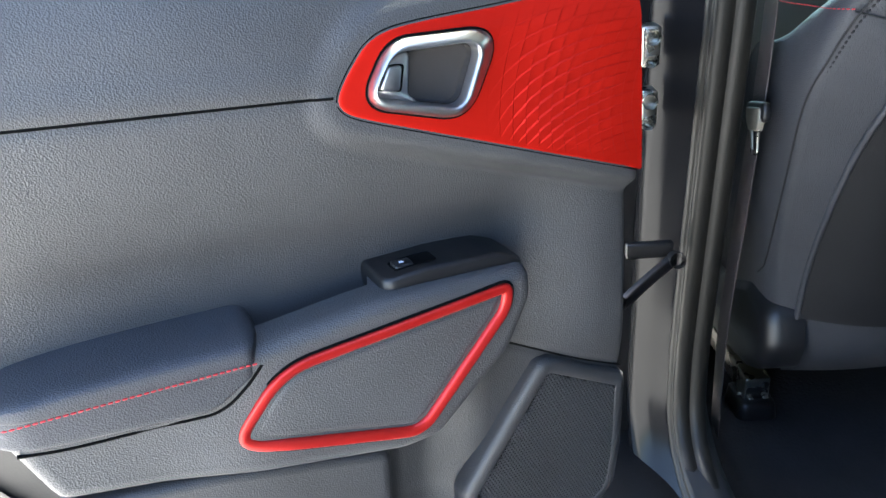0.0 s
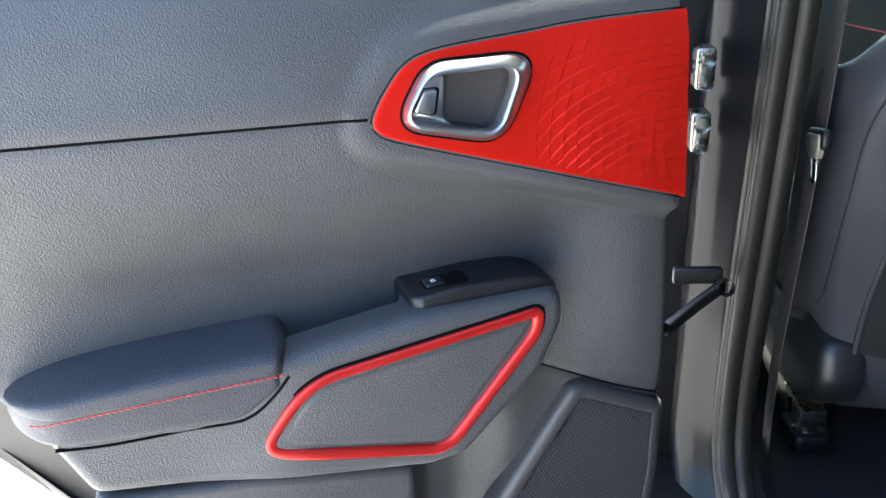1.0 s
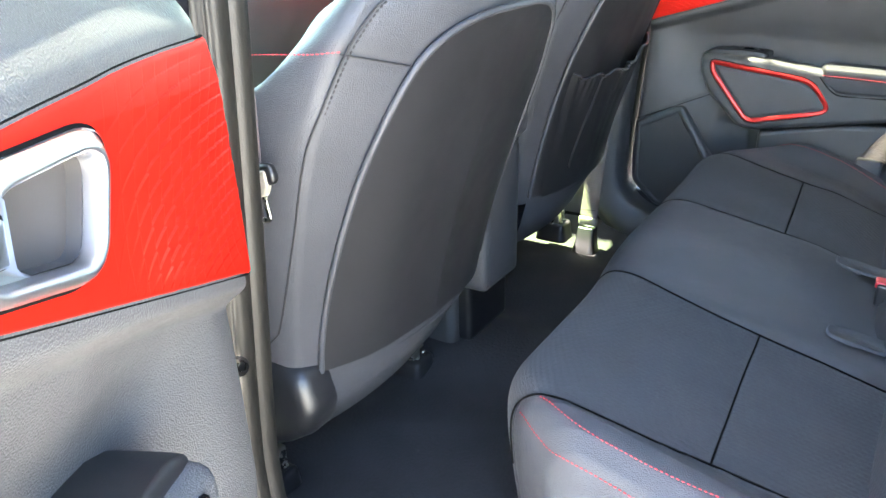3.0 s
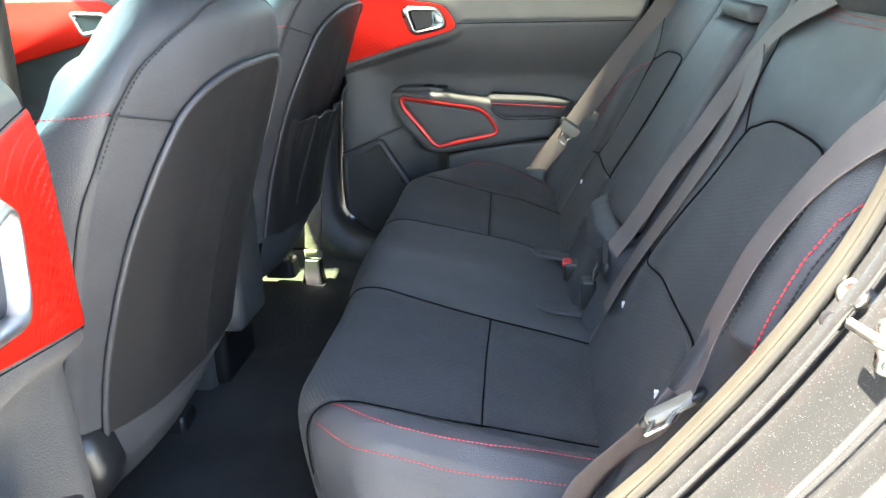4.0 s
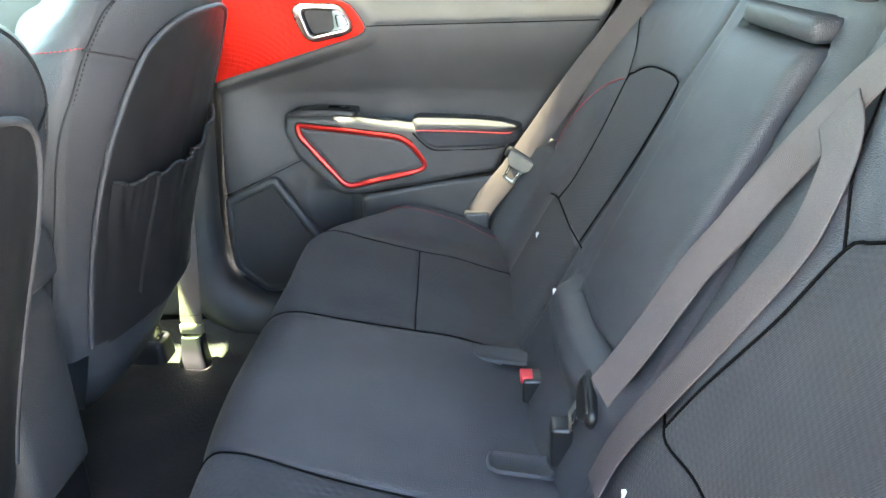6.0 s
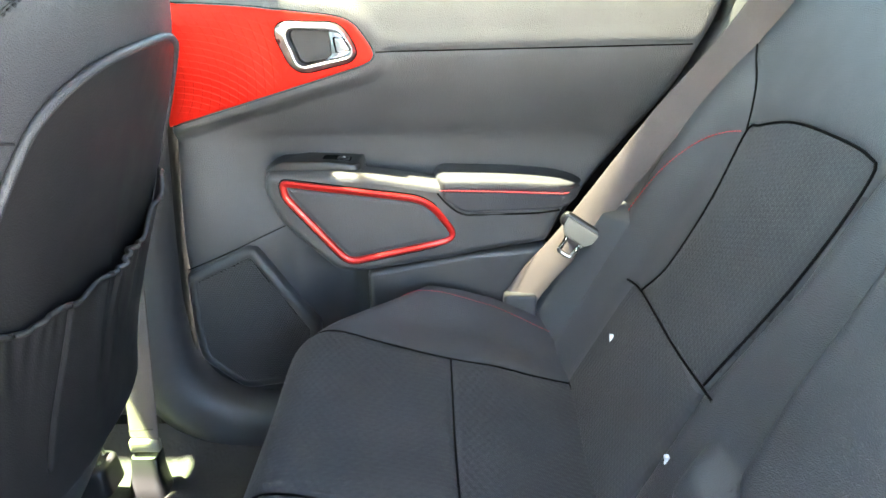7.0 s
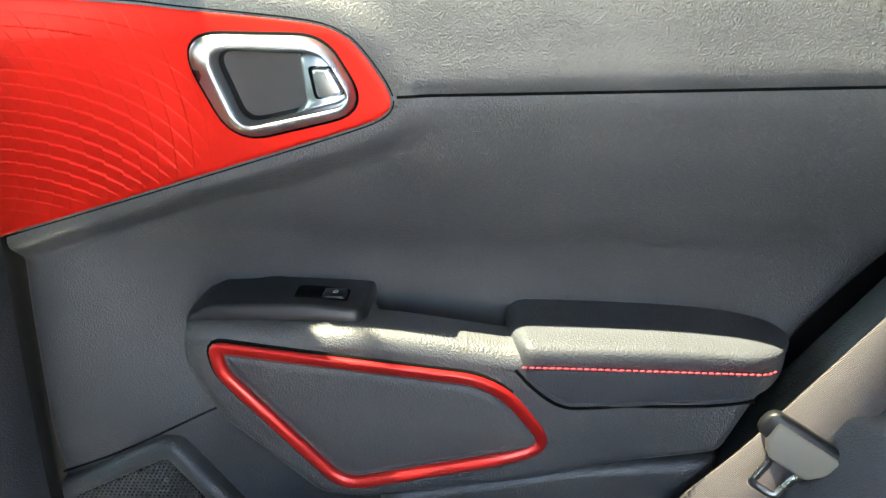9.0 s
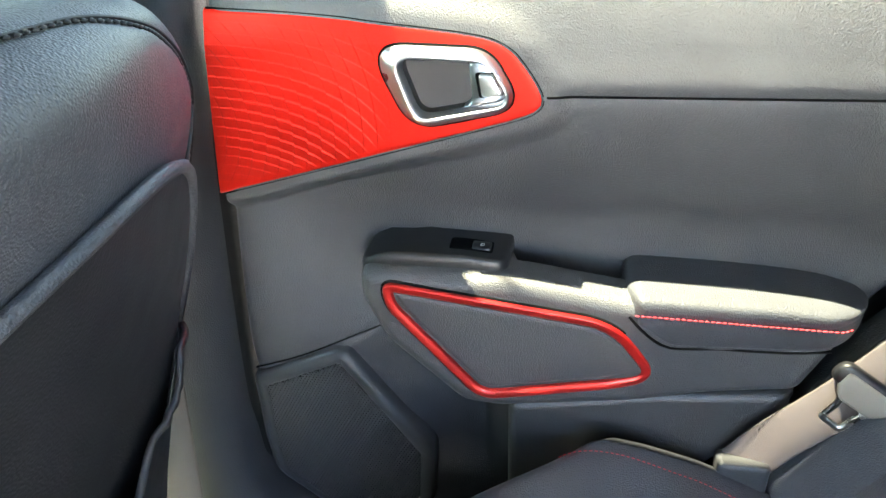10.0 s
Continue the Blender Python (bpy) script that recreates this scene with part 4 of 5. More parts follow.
        strap("cover_seam", np.stack([xc + sgn * ln[:, 0], yb - 0.0008, ln[:, 1]], -1), (sgn, 0.5, 0.2), 0.0022, 0.0016, DARKTHREAD, shell)
        cs = np.stack([np.linspace(0.168, 0.250, 30) * wide, 0.982 + 0.27 * (np.linspace(0.168, 0.250, 30) - 0.16)], 1)
        qd = cs[:, 0] / table(W, cs[:, 1])
        yd = back_y(cs[:, 1], np.clip(qd / 0.9, 0, 1) * 0.92) + 0.040 * (1 - np.cos(np.clip(np.arcsin(np.clip((qd - 0.9) / 0.1, 0, 0.99)) / (math.pi / 2), 0, 0.6) / 0.6 * math.pi / 2))
        strap("cross_seam", np.stack([xc + sgn * cs[:, 0], yd - 0.0008, cs[:, 1]], -1), (0, 0.2, 1), 0.0020, 0.0016, DARKTHREAD, shell)
    # lower apron under the backrest
    au = np.linspace(-1, 1, 21)
    ax = au * 0.205 * wide * float(slim(0.594))
    ay = back_y(0.592 + 0 * au, np.abs(ax) / table(W, 0.592 + 0 * au))
    low = 0.520 + 0.036 * au
    ap = np.stack([np.stack([xc + ax, ay - 0.004, 0.594 + 0 * au], -1), np.stack([xc + ax, ay + 0.010, (0.594 + low) / 2], -1), np.stack([xc + ax * 0.98, ay + 0.028, low], -1), np.stack([xc + ax * 0.95, ay + 0.045, low - 0.004], -1), np.stack([xc + ax * 0.95, 0 * au + 1.05, low + 0.02], -1)], 0)
    sheet("apron", ap, LEATHER, seat)
    # cushion, side shields, rails and headrest
    box("cushion", (xc - 0.23, 0.97, 0.535), (xc + 0.23, 1.46, 0.68), LEATHER, seat, 0.05)
    for sgn in (-1, 1):
        tx = xc + sgn * 0.215 * (1 - 1.5 * waist * (sgn > 0))
        sh = np.array([(0.90, 0.60), (0.885, 0.55), (0.90, 0.51), (0.95, 0.475), (1.05, 0.455), (1.42, 0.46), (1.45, 0.52), (1.1, 0.56), (0.97, 0.62)])
        ol = dense(rounded([(a, b, 0.03) for a, b in sh]), 0.01)
        if sgn < 0 and waist == 0.0:
            rings("side_shield", ol, [(0, tx - sgn * 0.02), (0.0, tx + sgn * 0.012), (0.006, tx + sgn * 0.026), (0.02, tx + sgn * 0.034)], fput, SATIN, seat, flip=sgn < 0)
        rail = xc + sgn * (0.190 + reach * (sgn > 0))
        box("seat_rail", (rail - 0.02, 1.02, 0.365 - dz), (rail + 0.02, 1.50, 0.405 - dz), STEEL, seat, 0.004, "steel seat rail")
        flat = lambda p, q, h: np.stack([np.asarray(p, float), np.asarray(q, float), np.asarray(h, float)], -1)
        can = dense(rounded([(rail - 0.030, 1.002, 0.014), (rail + 0.030, 1.002, 0.014), (rail + 0.030, 1.075, 0.012), (rail - 0.030, 1.075, 0.012)]), 0.005)
        cover = rings("rail_cover", can, [(-0.004, 0.322), (0.0, 0.352), (0.0015, 0.362), (0.005, 0.3665), (0.012, 0.367)], lambda p, q, h: flat(p, q, np.asarray(h, float) + 0.012 * (sgn > 0) * (reach > 0)), SATIN, seat, flip=False, label="black plastic rail end cover")
        for k in range(5):
            a = 0.5 + k * 1.257
            rx_, ry_ = rail + 0.021 * math.cos(a), 1.032 + 0.017 * math.sin(a)
            rings("cover_clip", dense(rounded([(rx_ + dx, ry_ + dq, 0.001) for dx, dq in ((-0.0045, -0.0022), (0.0045, -0.0022), (0.0045, 0.0022), (-0.0045, 0.0022))]), 0.003), [(0, 0.366), (0.0004, 0.3695), (0.001, 0.3705)], lambda p, q, h: flat(p, q, np.asarray(h, float) + 0.012 * (sgn > 0) * (reach > 0)), STEEL, cover)
        post = xc + sgn * 0.06
        tube("headrest_post", [(post, 0.83, 1.09), (post, 0.845, 1.21)], 0.006, CHROME, seat, 8, "chrome headrest post")
    box("headrest", (xc - 0.13, 0.78, 1.155), (xc + 0.13, 0.89, 1.32), LEATHER, seat, 0.045)
    return seat


front_seat(0.655, "black leatherette front seat with piped backboard")
rf = front_seat(1.265, "black leatherette front seat with gathered map pocket", 0.018, 0.95, 0.0, 0.10, 0.045)
# gathered map pocket on the far seat's backboard
pu, pv = np.linspace(-1, 1, 200), np.linspace(0, 1, 70)
PU, PV = np.meshgrid(pu, pv, indexing="ij")
hem = 0.822 + 0.010 * np.abs(PU) ** 3 + 0.034 * ease(PU, 0.0, 0.75) + 0.004 * np.sin(PU * 17)
pz = 0.592 + (hem - 0.592) * PV
px = 1.262 + PU * (0.178 - 0.014 * (1 - PV))
gather = np.sin(PU * 52 + 4 * np.sin(PU * 9)) * (0.55 + 0.45 * np.sin(PU * 5 + 1))
ruffle = 0.0032 * gather * np.exp(-((1 - PV) / 0.10)) + 0.0030 * np.sin(PU * 21 + 5 * PV + 2 * np.sin(PU * 6)) * PV ** 2 * (1 - 0.3 * PV)
crease = away(PU * 0.178, PV * 0.23, [(-0.092, 0.24), (-0.104, 0.05)])
py = seat_line(pz) + 0.018 + 0.062 * np.abs((px - 1.265) / 0.258) ** 2.2 - 0.010 - 0.010 * PV * (1 - PU ** 4) + ruffle + 0.004 * np.exp(-(crease / 0.003) ** 2)
sheet("map_pocket", np.stack([px, py, pz], -1), BOARD, rf, label="gathered black map pocket")
top = np.stack([px[:, -1], py[:, -1] - 0.001, pz[:, -1] - 0.002], -1)
tube("pocket_hem", top, 0.0030, BOARD, rf, 6)
rf.location.z += 0.035

# ---- console between the front seats ----
console = thing("center_console", (0.99, 1.3, 0.34), "black centre console with padded lid and charging sockets", "console")
box("console_body", (0.915, 0.985, 0.345), (1.09, 1.90, 0.60), HARD, console, 0.02)
box("armrest_lid", (0.852, 0.872, 0.777), (1.0, 1.25, 0.852), LEATHER, console, 0.025, "padded armrest lid")
box("lid_base", (0.862, 0.885, 0.52), (0.99, 1.24, 0.775), HARD, console, 0.02)
face = box("rear_face", (0.935, 0.960, 0.365), (1.088, 1.03, 0.545), SATIN, console, 0.015)
for k in range(2):
    c = 0.972 + 0.028 * k
    box("socket", (c - 0.010, 0.9555, 0.468), (c + 0.010, 0.963, 0.486), GAP, face, 0.003)
    box("socket_mark", (c - 0.007, 0.9560, 0.492 + 0.006 * k), (c + 0.006, 0.963, 0.503 + 0.006 * k), WHITE, face, 0.001)
# ---- rear bench ----
bench = thing("rear_bench", (0.98, 0.35, 0.34), "black fabric and leatherette rear bench with red stitching", "rear seat")
SIDE = [(0.402, 0.00), (0.407, 0.25), (0.417, 0.55), (0.430, 0.78), (0.447, 0.91), (0.466, 0.97), (0.492, 1.0)]


def cushion_place(x, v):
    """The bench cushion over width and along its length (v: 0 at the backrest, 1 at the floor)."""
    prof = np.array(smooth([(0.0, 0.16, 0.535), (0.10, 0.26, 0.552), (0.20, 0.34, 0.565), (0.32, 0.45, 0.587), (0.44, 0.56, 0.612), (0.52, 0.625, 0.624), (0.58, 0.662, 0.612), (0.64, 0.682, 0.578), (0.72, 0.682, 0.52), (0.85, 0.668, 0.43), (1.0, 0.655, 0.345)], 240))
    y, z = np.interp(v, prof[:, 0], prof[:, 1]), np.interp(v, prof[:, 0], prof[:, 2])
    # rounded corners in plan
    cut = 0.125 * ease(x, 0.60, 0.40) ** 1.7 + 0.17 * ease(x, 1.44, 1.63) ** 1.5
    y = y - cut * ease(v, 0.25, 0.62)
    mid = ease(x, 0.80, 0.86) * ease(x, 1.20, 1.14)
    y = y + (0.006 * ease(x, 0.50, 0.60) + 0.010 * ease(x, 0.78, 0.95)) * ease(v, 0.3, 0.6)
    dish = 0.010 * np.exp(-((x - 0.66) / 0.11) ** 2) + 0.010 * np.exp(-((x - 1.33) / 0.11) ** 2)
    z = z - dish * ease(v, 0.6, 0.4) + 0.008 * mid * ease(v, 0.6, 0.4)
    z = z + (0.020 * ease(x, 0.84, 1.02) + 0.008 * ease(x, 1.30, 1.45)) * ease(v, 0.15, 0.30)
    rise = 0.030 * ease(x, 1.515, 1.605) * ease(v, 0.62, 0.30)
    rise = rise + 0.035 * ease(x, 0.53, 0.47) * ease(v, 0.60, 0.20)
    z = z + rise
    fall = np.interp(x, [s[0] for s in SIDE], [s[1] for s in SIDE])
    fall = fall * np.interp(x, [1.595, 1.612, 1.625, 1.635], [1, 0.96, 0.75, 0.2])
    return y, 0.345 + (z - 0.345) * fall


def splay(x, v):
    """The near side wall runs further out towards the backrest."""
    return x - 0.034 * ease(v, 0.50, 0.12) * ease(x, 0.54, 0.43)


cx = np.concatenate([np.linspace(0.402, 0.50, 50)[:-1], np.linspace(0.50, 1.58, 230)[:-1], np.linspace(1.58, 1.635, 26)])
cv = np.linspace(0.0, 1.0, 220)
CX, CV = np.meshgrid(cx, cv, indexing="ij")
CY, CZ = cushion_place(CX, CV)
seam_left = smooth([(0.546, 0.04), (0.543, 0.11), (0.541, 0.21), (0.534, 0.30), (0.521, 0.39), (0.509, 0.48), (0.506, 0.53), (0.510, 0.57), (0.516, 0.68), (0.516, 0.90)], 80)
seam_right = smooth([(1.492, 0.04), (1.487, 0.166), (1.464, 0.26), (1.460, 0.355), (1.470, 0.45), (1.485, 0.56), (1.490, 0.70), (1.49, 0.90)], 80)
seam_ml = smooth([(0.815, 0.04), (0.820, 0.108), (0.829, 0.208), (0.833, 0.311), (0.840, 0.42), (0.860, 0.53), (0.874, 0.60), (0.88, 0.8), (0.88, 1.0)], 60)
seam_mr = smooth([(1.218, 0.04), (1.204, 0.148), (1.182, 0.24), (1.166, 0.335), (1.158, 0.43), (1.166, 0.52), (1.176, 0.60), (1.18, 0.8), (1.18, 1.0)], 60)
cross_l = smooth([(0.535, 0.297), (0.62, 0.301), (0.72, 0.305), (0.833, 0.306)], 40)
cross_r = smooth([(1.166, 0.335), (1.25, 0.341), (1.36, 0.346), (1.460, 0.350)], 40)
back_l = smooth([(0.543, 0.095), (0.62, 0.099), (0.72, 0.103), (0.820, 0.108)], 40)
back_r = smooth([(1.204, 0.144), (1.30, 0.147), (1.39, 0.151), (1.487, 0.166)], 40)
depth = np.zeros_like(CX)
for ln, dd in ((seam_left, 0.005), (seam_right, 0.005), (seam_ml, 0.006), (seam_mr, 0.006), (cross_l, 0.005), (cross_r, 0.005), (back_l, 0.005), (back_r, 0.005)):
    near = away(CX, CV * 0.9, np.stack([ln[:, 0], ln[:, 1] * 0.9], 1))
    depth = np.maximum(depth, dd * (0.65 * np.exp(-(near / 0.0028) ** 2) + 0.35 * np.exp(-(near / 0.013) ** 2)))
du = np.stack(np.gradient(np.stack([CX, CY, CZ], -1), axis=0), 0)
dv = np.stack(np.gradient(np.stack([CX, CY, CZ], -1), axis=1), 0)
NRM = np.cross(du, dv)
NRM /= np.linalg.norm(NRM, axis=-1)[..., None] + 1e-12
NRM *= np.where(NRM[..., 2:3].mean() > 0, 1, -1)
CP = np.stack([splay(CX, CV), CY, CZ], -1) - NRM * depth[..., None]
fx_ = (CX[1:, 1:] + CX[:-1, :-1]) / 2
fv_ = (CV[1:, 1:] + CV[:-1, :-1]) / 2
sl = np.interp(fv_, seam_left[:, 1], seam_left[:, 0])
sr = np.interp(fv_, seam_right[:, 1], seam_right[:, 0])
ml = np.interp(fv_, seam_ml[:, 1], seam_ml[:, 0])
mr = np.interp(fv_, seam_mr[:, 1], seam_mr[:, 0])
zone_l, zone_r = (fx_ > sl) & (fx_ < ml), (fx_ > mr) & (fx_ < sr)
zone_m = (fx_ >= ml) & (fx_ <= mr)
front = fv_ > 0.80
sheet("cushion_insert", CP, FABRIC, bench, False, zone_l & ~front, "black woven cushion insert")
sheet("cushion_insert", CP, FABRIC, bench, False, zone_r & ~front, "black woven cushion insert")
sheet("cushion_middle", CP, LEATHER, bench, False, zone_m, "plain black middle cushion")
sheet("cushion_bolster", CP, LEATHER, bench, False, (fx_ <= sl) , "black leatherette cushion bolster with red stitching")
sheet("cushion_bolster", CP, LEATHER, bench, False, (fx_ >= sr), "black leatherette cushion bolster")
for zone in (zone_l, zone_r):
    sheet("cushion_front", CP, LEATHER, bench, False, zone & front, "black leatherette cushion front")


def on_cushion(line, lift=0.0015):
    ln = np.array(line)
    y, z = cushion_place(ln[:, 0], ln[:, 1])
    return np.stack([splay(ln[:, 0], ln[:, 1]), y, z + lift], -1)


for ln in (seam_left, seam_right, seam_ml, seam_mr, cross_l, cross_r, back_l, back_r):
    tube("seam", on_cushion(ln[ln[:, 1] < 0.75], -0.0030), 0.0013, GAP, bench, 6)
red1 = smooth([(0.484, 0.06), (0.482, 0.132), (0.477, 0.21), (0.469, 0.287), (0.465, 0.39), (0.470, 0.50), (0.501, 0.562)], 160)
red2 = smooth([(0.455, 0.06), (0.453, 0.15), (0.449, 0.21), (0.444, 0.288), (0.441, 0.40), (0.443, 0.54), (0.460, 0.604), (0.503, 0.624)], 160)
stitches("red_stitching", on_cushion(red1), THREAD, bench, 0.0056, 0.0036, 0.00075, "red stitching")
stitches("red_stitching", on_cushion(red2, 0.001), THREAD, bench, 0.0056, 0.0036, 0.00075, "red stitching")
stitches("red_stitching", on_cushion(smooth([(1.570, 0.12), (1.578, 0.30), (1.582, 0.44), (1.575, 0.56)], 120)), THREAD, bench, 0.0052, 0.0034, 0.0006, "red stitching")

# backrest as a relief over width and height
BX, BZ = np.meshgrid(np.linspace(0.36, 1.625, 330), np.linspace(0.50, 1.16, 190), indexing="ij")


def back_place(x, z):
    far = ease(x, 0.80, 1.0)
    y = 0.229 + 0.0335 * far - (z - 0.65) * (0.465 + 0.05 * far) - 0.25 * np.clip(z - 1.10, 0, 1) ** 1.2 * 4
    # bolsters swell out, seats are dished
    y = y + 0.030 * np.exp(-((x - 0.395) / 0.050) ** 2) * ease(z, 1.10, 0.90) + 0.030 * np.exp(-((x - 1.575) / 0.055) ** 2) * ease(z, 1.10, 0.90)
    y = y + 0.020 * np.exp(-((x - 0.745) / 0.035) ** 2) * ease(z, 0.62, 0.72) * ease(z, 1.1, 0.95) * 0.6
    # rolled pad under the folding armrest
    y = y + 0.026 * ease(x, 0.85, 0.885) * ease(x, 1.165, 1.12) * ease(z, 0.722, 0.700) * ease(z, 0.635, 0.685)
    y = y - 0.05 * ease(x, 0.385, 0.355) - 0.05 * ease(x, 1.60, 1.63)
    return y


ARM = [(0.876, 0.725), (1.082, 0.722), (1.099, 0.80), (1.106, 0.89), (1.113, 0.97), (1.116, 1.045), (0.902, 1.045), (0.896, 0.90)]
ARM_L, ARM_R = 0.902, 1.114
BY = back_place(BX, BZ)
arch_l = smooth([(0.452, 0.742), (0.430, 0.85), (0.424, 0.935), (0.448, 0.957), (0.496, 0.962), (0.557, 0.962), (0.639, 0.957), (0.686, 0.942), (0.704, 0.928), (0.722, 0.85), (0.766, 0.727)], 110)
arch_r = smooth([(1.226, 0.727), (1.206, 0.85), (1.210, 0.945), (1.234, 0.962), (1.316, 0.961), (1.393, 0.953), (1.450, 0.935), (1.470, 0.921), (1.447, 0.84), (1.444, 0.76), (1.468, 0.712)], 110)
foot_l = smooth([(0.45, 0.742), (0.586, 0.733), (0.713, 0.728), (0.79, 0.726)], 30)
foot_r = smooth([(1.198, 0.727), (1.32, 0.717), (1.468, 0.712), (1.51, 0.708)], 30)
up_l = smooth([(0.704, 0.930), (0.738, 0.975), (0.785, 1.03), (0.82, 1.09)], 20)
up_r = smooth([(1.470, 0.922), (1.495, 0.952), (1.527, 0.984), (1.60, 1.036)], 20)
gut_l, gut_r = [(0.846, 0.50), (0.842, 0.80), (0.852, 1.2)], [(1.20, 0.50), (1.222, 0.72), (1.202, 0.85), (1.204, 0.955), (1.186, 1.04), (1.18, 1.2)]
sink = np.zeros_like(BX)
for ln, dd in ((arch_l, 0.0040), (arch_r, 0.0040), (foot_l, 0.0035), (foot_r, 0.0035), (up_l, 0.003), (up_r, 0.003), (gut_l, 0.012), (gut_r, 0.012)):
    near = away(BX, BZ, ln)
    sink = np.maximum(sink, dd * (0.6 * np.exp(-(near / 0.003) ** 2) + 0.4 * np.exp(-(near / 0.014) ** 2)))
hole = inside(BX, BZ, inset(dense(np.array(ARM)), -0.008)) | ((BX > ARM_L) & (BX < ARM_R) & (BZ > 1.04) & (BZ < 1.072))
BY2 = BY - sink - 0.055 * hole
BP = np.stack([BX, BY2, BZ], -1)
mx, mz = (BX[1:, 1:] + BX[:-1, :-1]) / 2, (BZ[1:, 1:] + BZ[:-1, :-1]) / 2
ins_l = inside(mx, mz, arch_l) & (mz > 0.60)
ins_r = inside(mx, mz, arch_r)
low_f = (mz < np.where(mx < 0.9, 0.732, 0.716)) & (((mx > 0.45) & (mx < 0.82)) | ((mx > 1.215) & (mx < 1.49)))
sheet("backrest_insert", BP, FABRIC, bench, True, ins_l | (low_f & (mx < 0.9)), "black woven backrest insert")
sheet("backrest_insert", BP, FABRIC, bench, True, ins_r | (low_f & (mx > 0.9)), "black woven backrest insert")
# near-black faces paint the shade in the slit round the folded armrest
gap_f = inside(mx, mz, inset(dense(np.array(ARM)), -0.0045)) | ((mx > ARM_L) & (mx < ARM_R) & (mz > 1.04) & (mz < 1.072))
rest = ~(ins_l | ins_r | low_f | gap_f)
sheet("armrest_shade", BP, GAP, bench, True, gap_f, "near-black sheet for the shade behind the armrest")
sheet("backrest_cover", BP, LEATHER, bench, True, rest & (mx < 0.842), "black leatherette backrest cover")
sheet("backrest_cover", BP, LEATHER, bench, True, rest & (mx > 1.16), "black leatherette backrest cover")
sheet("backrest_middle", BP, LEATHER, bench, True, rest & (mx >= 0.842) & (mx <= 1.16), "black leatherette middle backrest")
bput = lambda a, b, h: np.stack([np.asarray(a, float), back_place(np.asarray(a, float), np.asarray(b, float)) + np.asarray(h, float), np.asarray(b, float)], -1)
arm = dense(rounded([(a, b, 0.012 if k in (0, 1, 5, 6) else 0.2) for k, (a, b) in enumerate(ARM)]), 0.008)
rings("folding_armrest", arm, [(0, -0.05), (0, 0.004), (0.001, 0.009), (0.004, 0.0135), (0.010, 0.016), (0.02, 0.017)], bput, LEATHER, bench, flip=True, label="folded-up middle armrest")
ry0 = float(back_place(np.array(1.0), np.array(1.058)))
box("pull_loop", (ARM_L + 0.006, ry0 - 0.035, 1.048), (ARM_R - 0.006, ry0 + 0.010, 1.074), LEATHER, bench, 0.010, "dark rolled pull loop")
for ln in (arch_l, arch_r, foot_l, foot_r, up_l, up_r):
    tube("seam", np.stack([ln[:, 0], back_place(ln[:, 0], ln[:, 1]) - 0.0024, ln[:, 1]], -1), 0.0015, GAP, bench, 6)
red3 = smooth([(1.474, 0.922), (1.503, 0.913), (1.532, 0.894), (1.560, 0.853), (1.580, 0.80), (1.588, 0.76)], 100)
stitches("red_stitching", np.stack([red3[:, 0], back_place(red3[:, 0], red3[:, 1]) + 0.002, red3[:, 1]], -1), THREAD, bench, 0.0055, 0.004, 0.0009, "red stitching")
# fabric tabs over the child seat anchors
for x, z in ((0.476, 0.672), (0.765, 0.651), (1.196, 0.659), (1.458, 0.647)):
    box("anchor_tag", (x - 0.0026, back_place(np.array(x), np.array(z)) - 0.002, z - 0.005), (x + 0.0026, back_place(np.array(x), np.array(z)) + 0.0030, z + 0.005), WHITE, bench, 0.001, "small white anchor tag")
    box("tag_eyelet", (x - 0.0012, back_place(np.array(x), np.array(z)) + 0.001, z - 0.004), (x + 0.0014, back_place(np.array(x), np.array(z)) + 0.0040, z + 0.001), SATIN, bench, 0.0005)
# side wing between the near backrest and the doorway
wu, wv = np.linspace(0, 1, 60), np.linspace(0, 1, 40)
WU, WV = np.meshgrid(wu, wv, indexing="ij")
wz = 0.800 + 0.34 * WU
wing_y = lambda z, v: 0.2405 - (z - 0.65) * 0.465 + 0.030 * np.sin(v * math.pi * 0.8) - 0.06 * v ** 3
wx = 0.404 - 0.124 * WV
wy = wing_y(wz, WV) - 0.03 * ease(WU, 0.06, 0.0)
sheet("side_wing", np.stack([wx, wy, wz], -1), LEATHER, bench, True, label="black leatherette side wing with red stitching")
wl = np.linspace(0.03, 0.95, 150)
for x0, mt, lift in ((0.0, THREAD, 0.002), (-0.0075, DARKTHREAD, 0.0015), (0.046, DARKTHREAD, 0.001)):
    zz = 0.800 + 0.34 * wl
    xx = np.interp(zz, [0.80, 0.86, 0.90, 0.94, 0.98, 1.02, 1.14], [0.312, 0.320, 0.322, 0.318, 0.300, 0.296, 0.29]) + x0
    vv = (0.404 - xx) / 0.124
    stitches("wing_stitching", np.stack([xx, wing_y(zz, vv) + lift, zz], -1), mt, bench, 0.0062, 0.0046, 0.0011, "red stitching" if mt is THREAD else "")
# side wing between the far backrest and the closed door
FU, FV = np.meshgrid(np.linspace(0, 1, 50), np.linspace(0, 1, 30), indexing="ij")
fz = 0.580 + 0.205 * FU
fxx = 1.560 + 0.080 * FV
fyy = 0.262 - (fz - 0.65) * 0.515 + 0.028 + 0.045 * FV + 0.012 * np.sin(FV * math.pi) - 0.03 * ease(FU, 0.93, 1.0)
sheet("side_wing", np.stack([fxx, fyy, fz], -1), LEATHER, bench, True, label="black leatherette side wing beside the closed door")
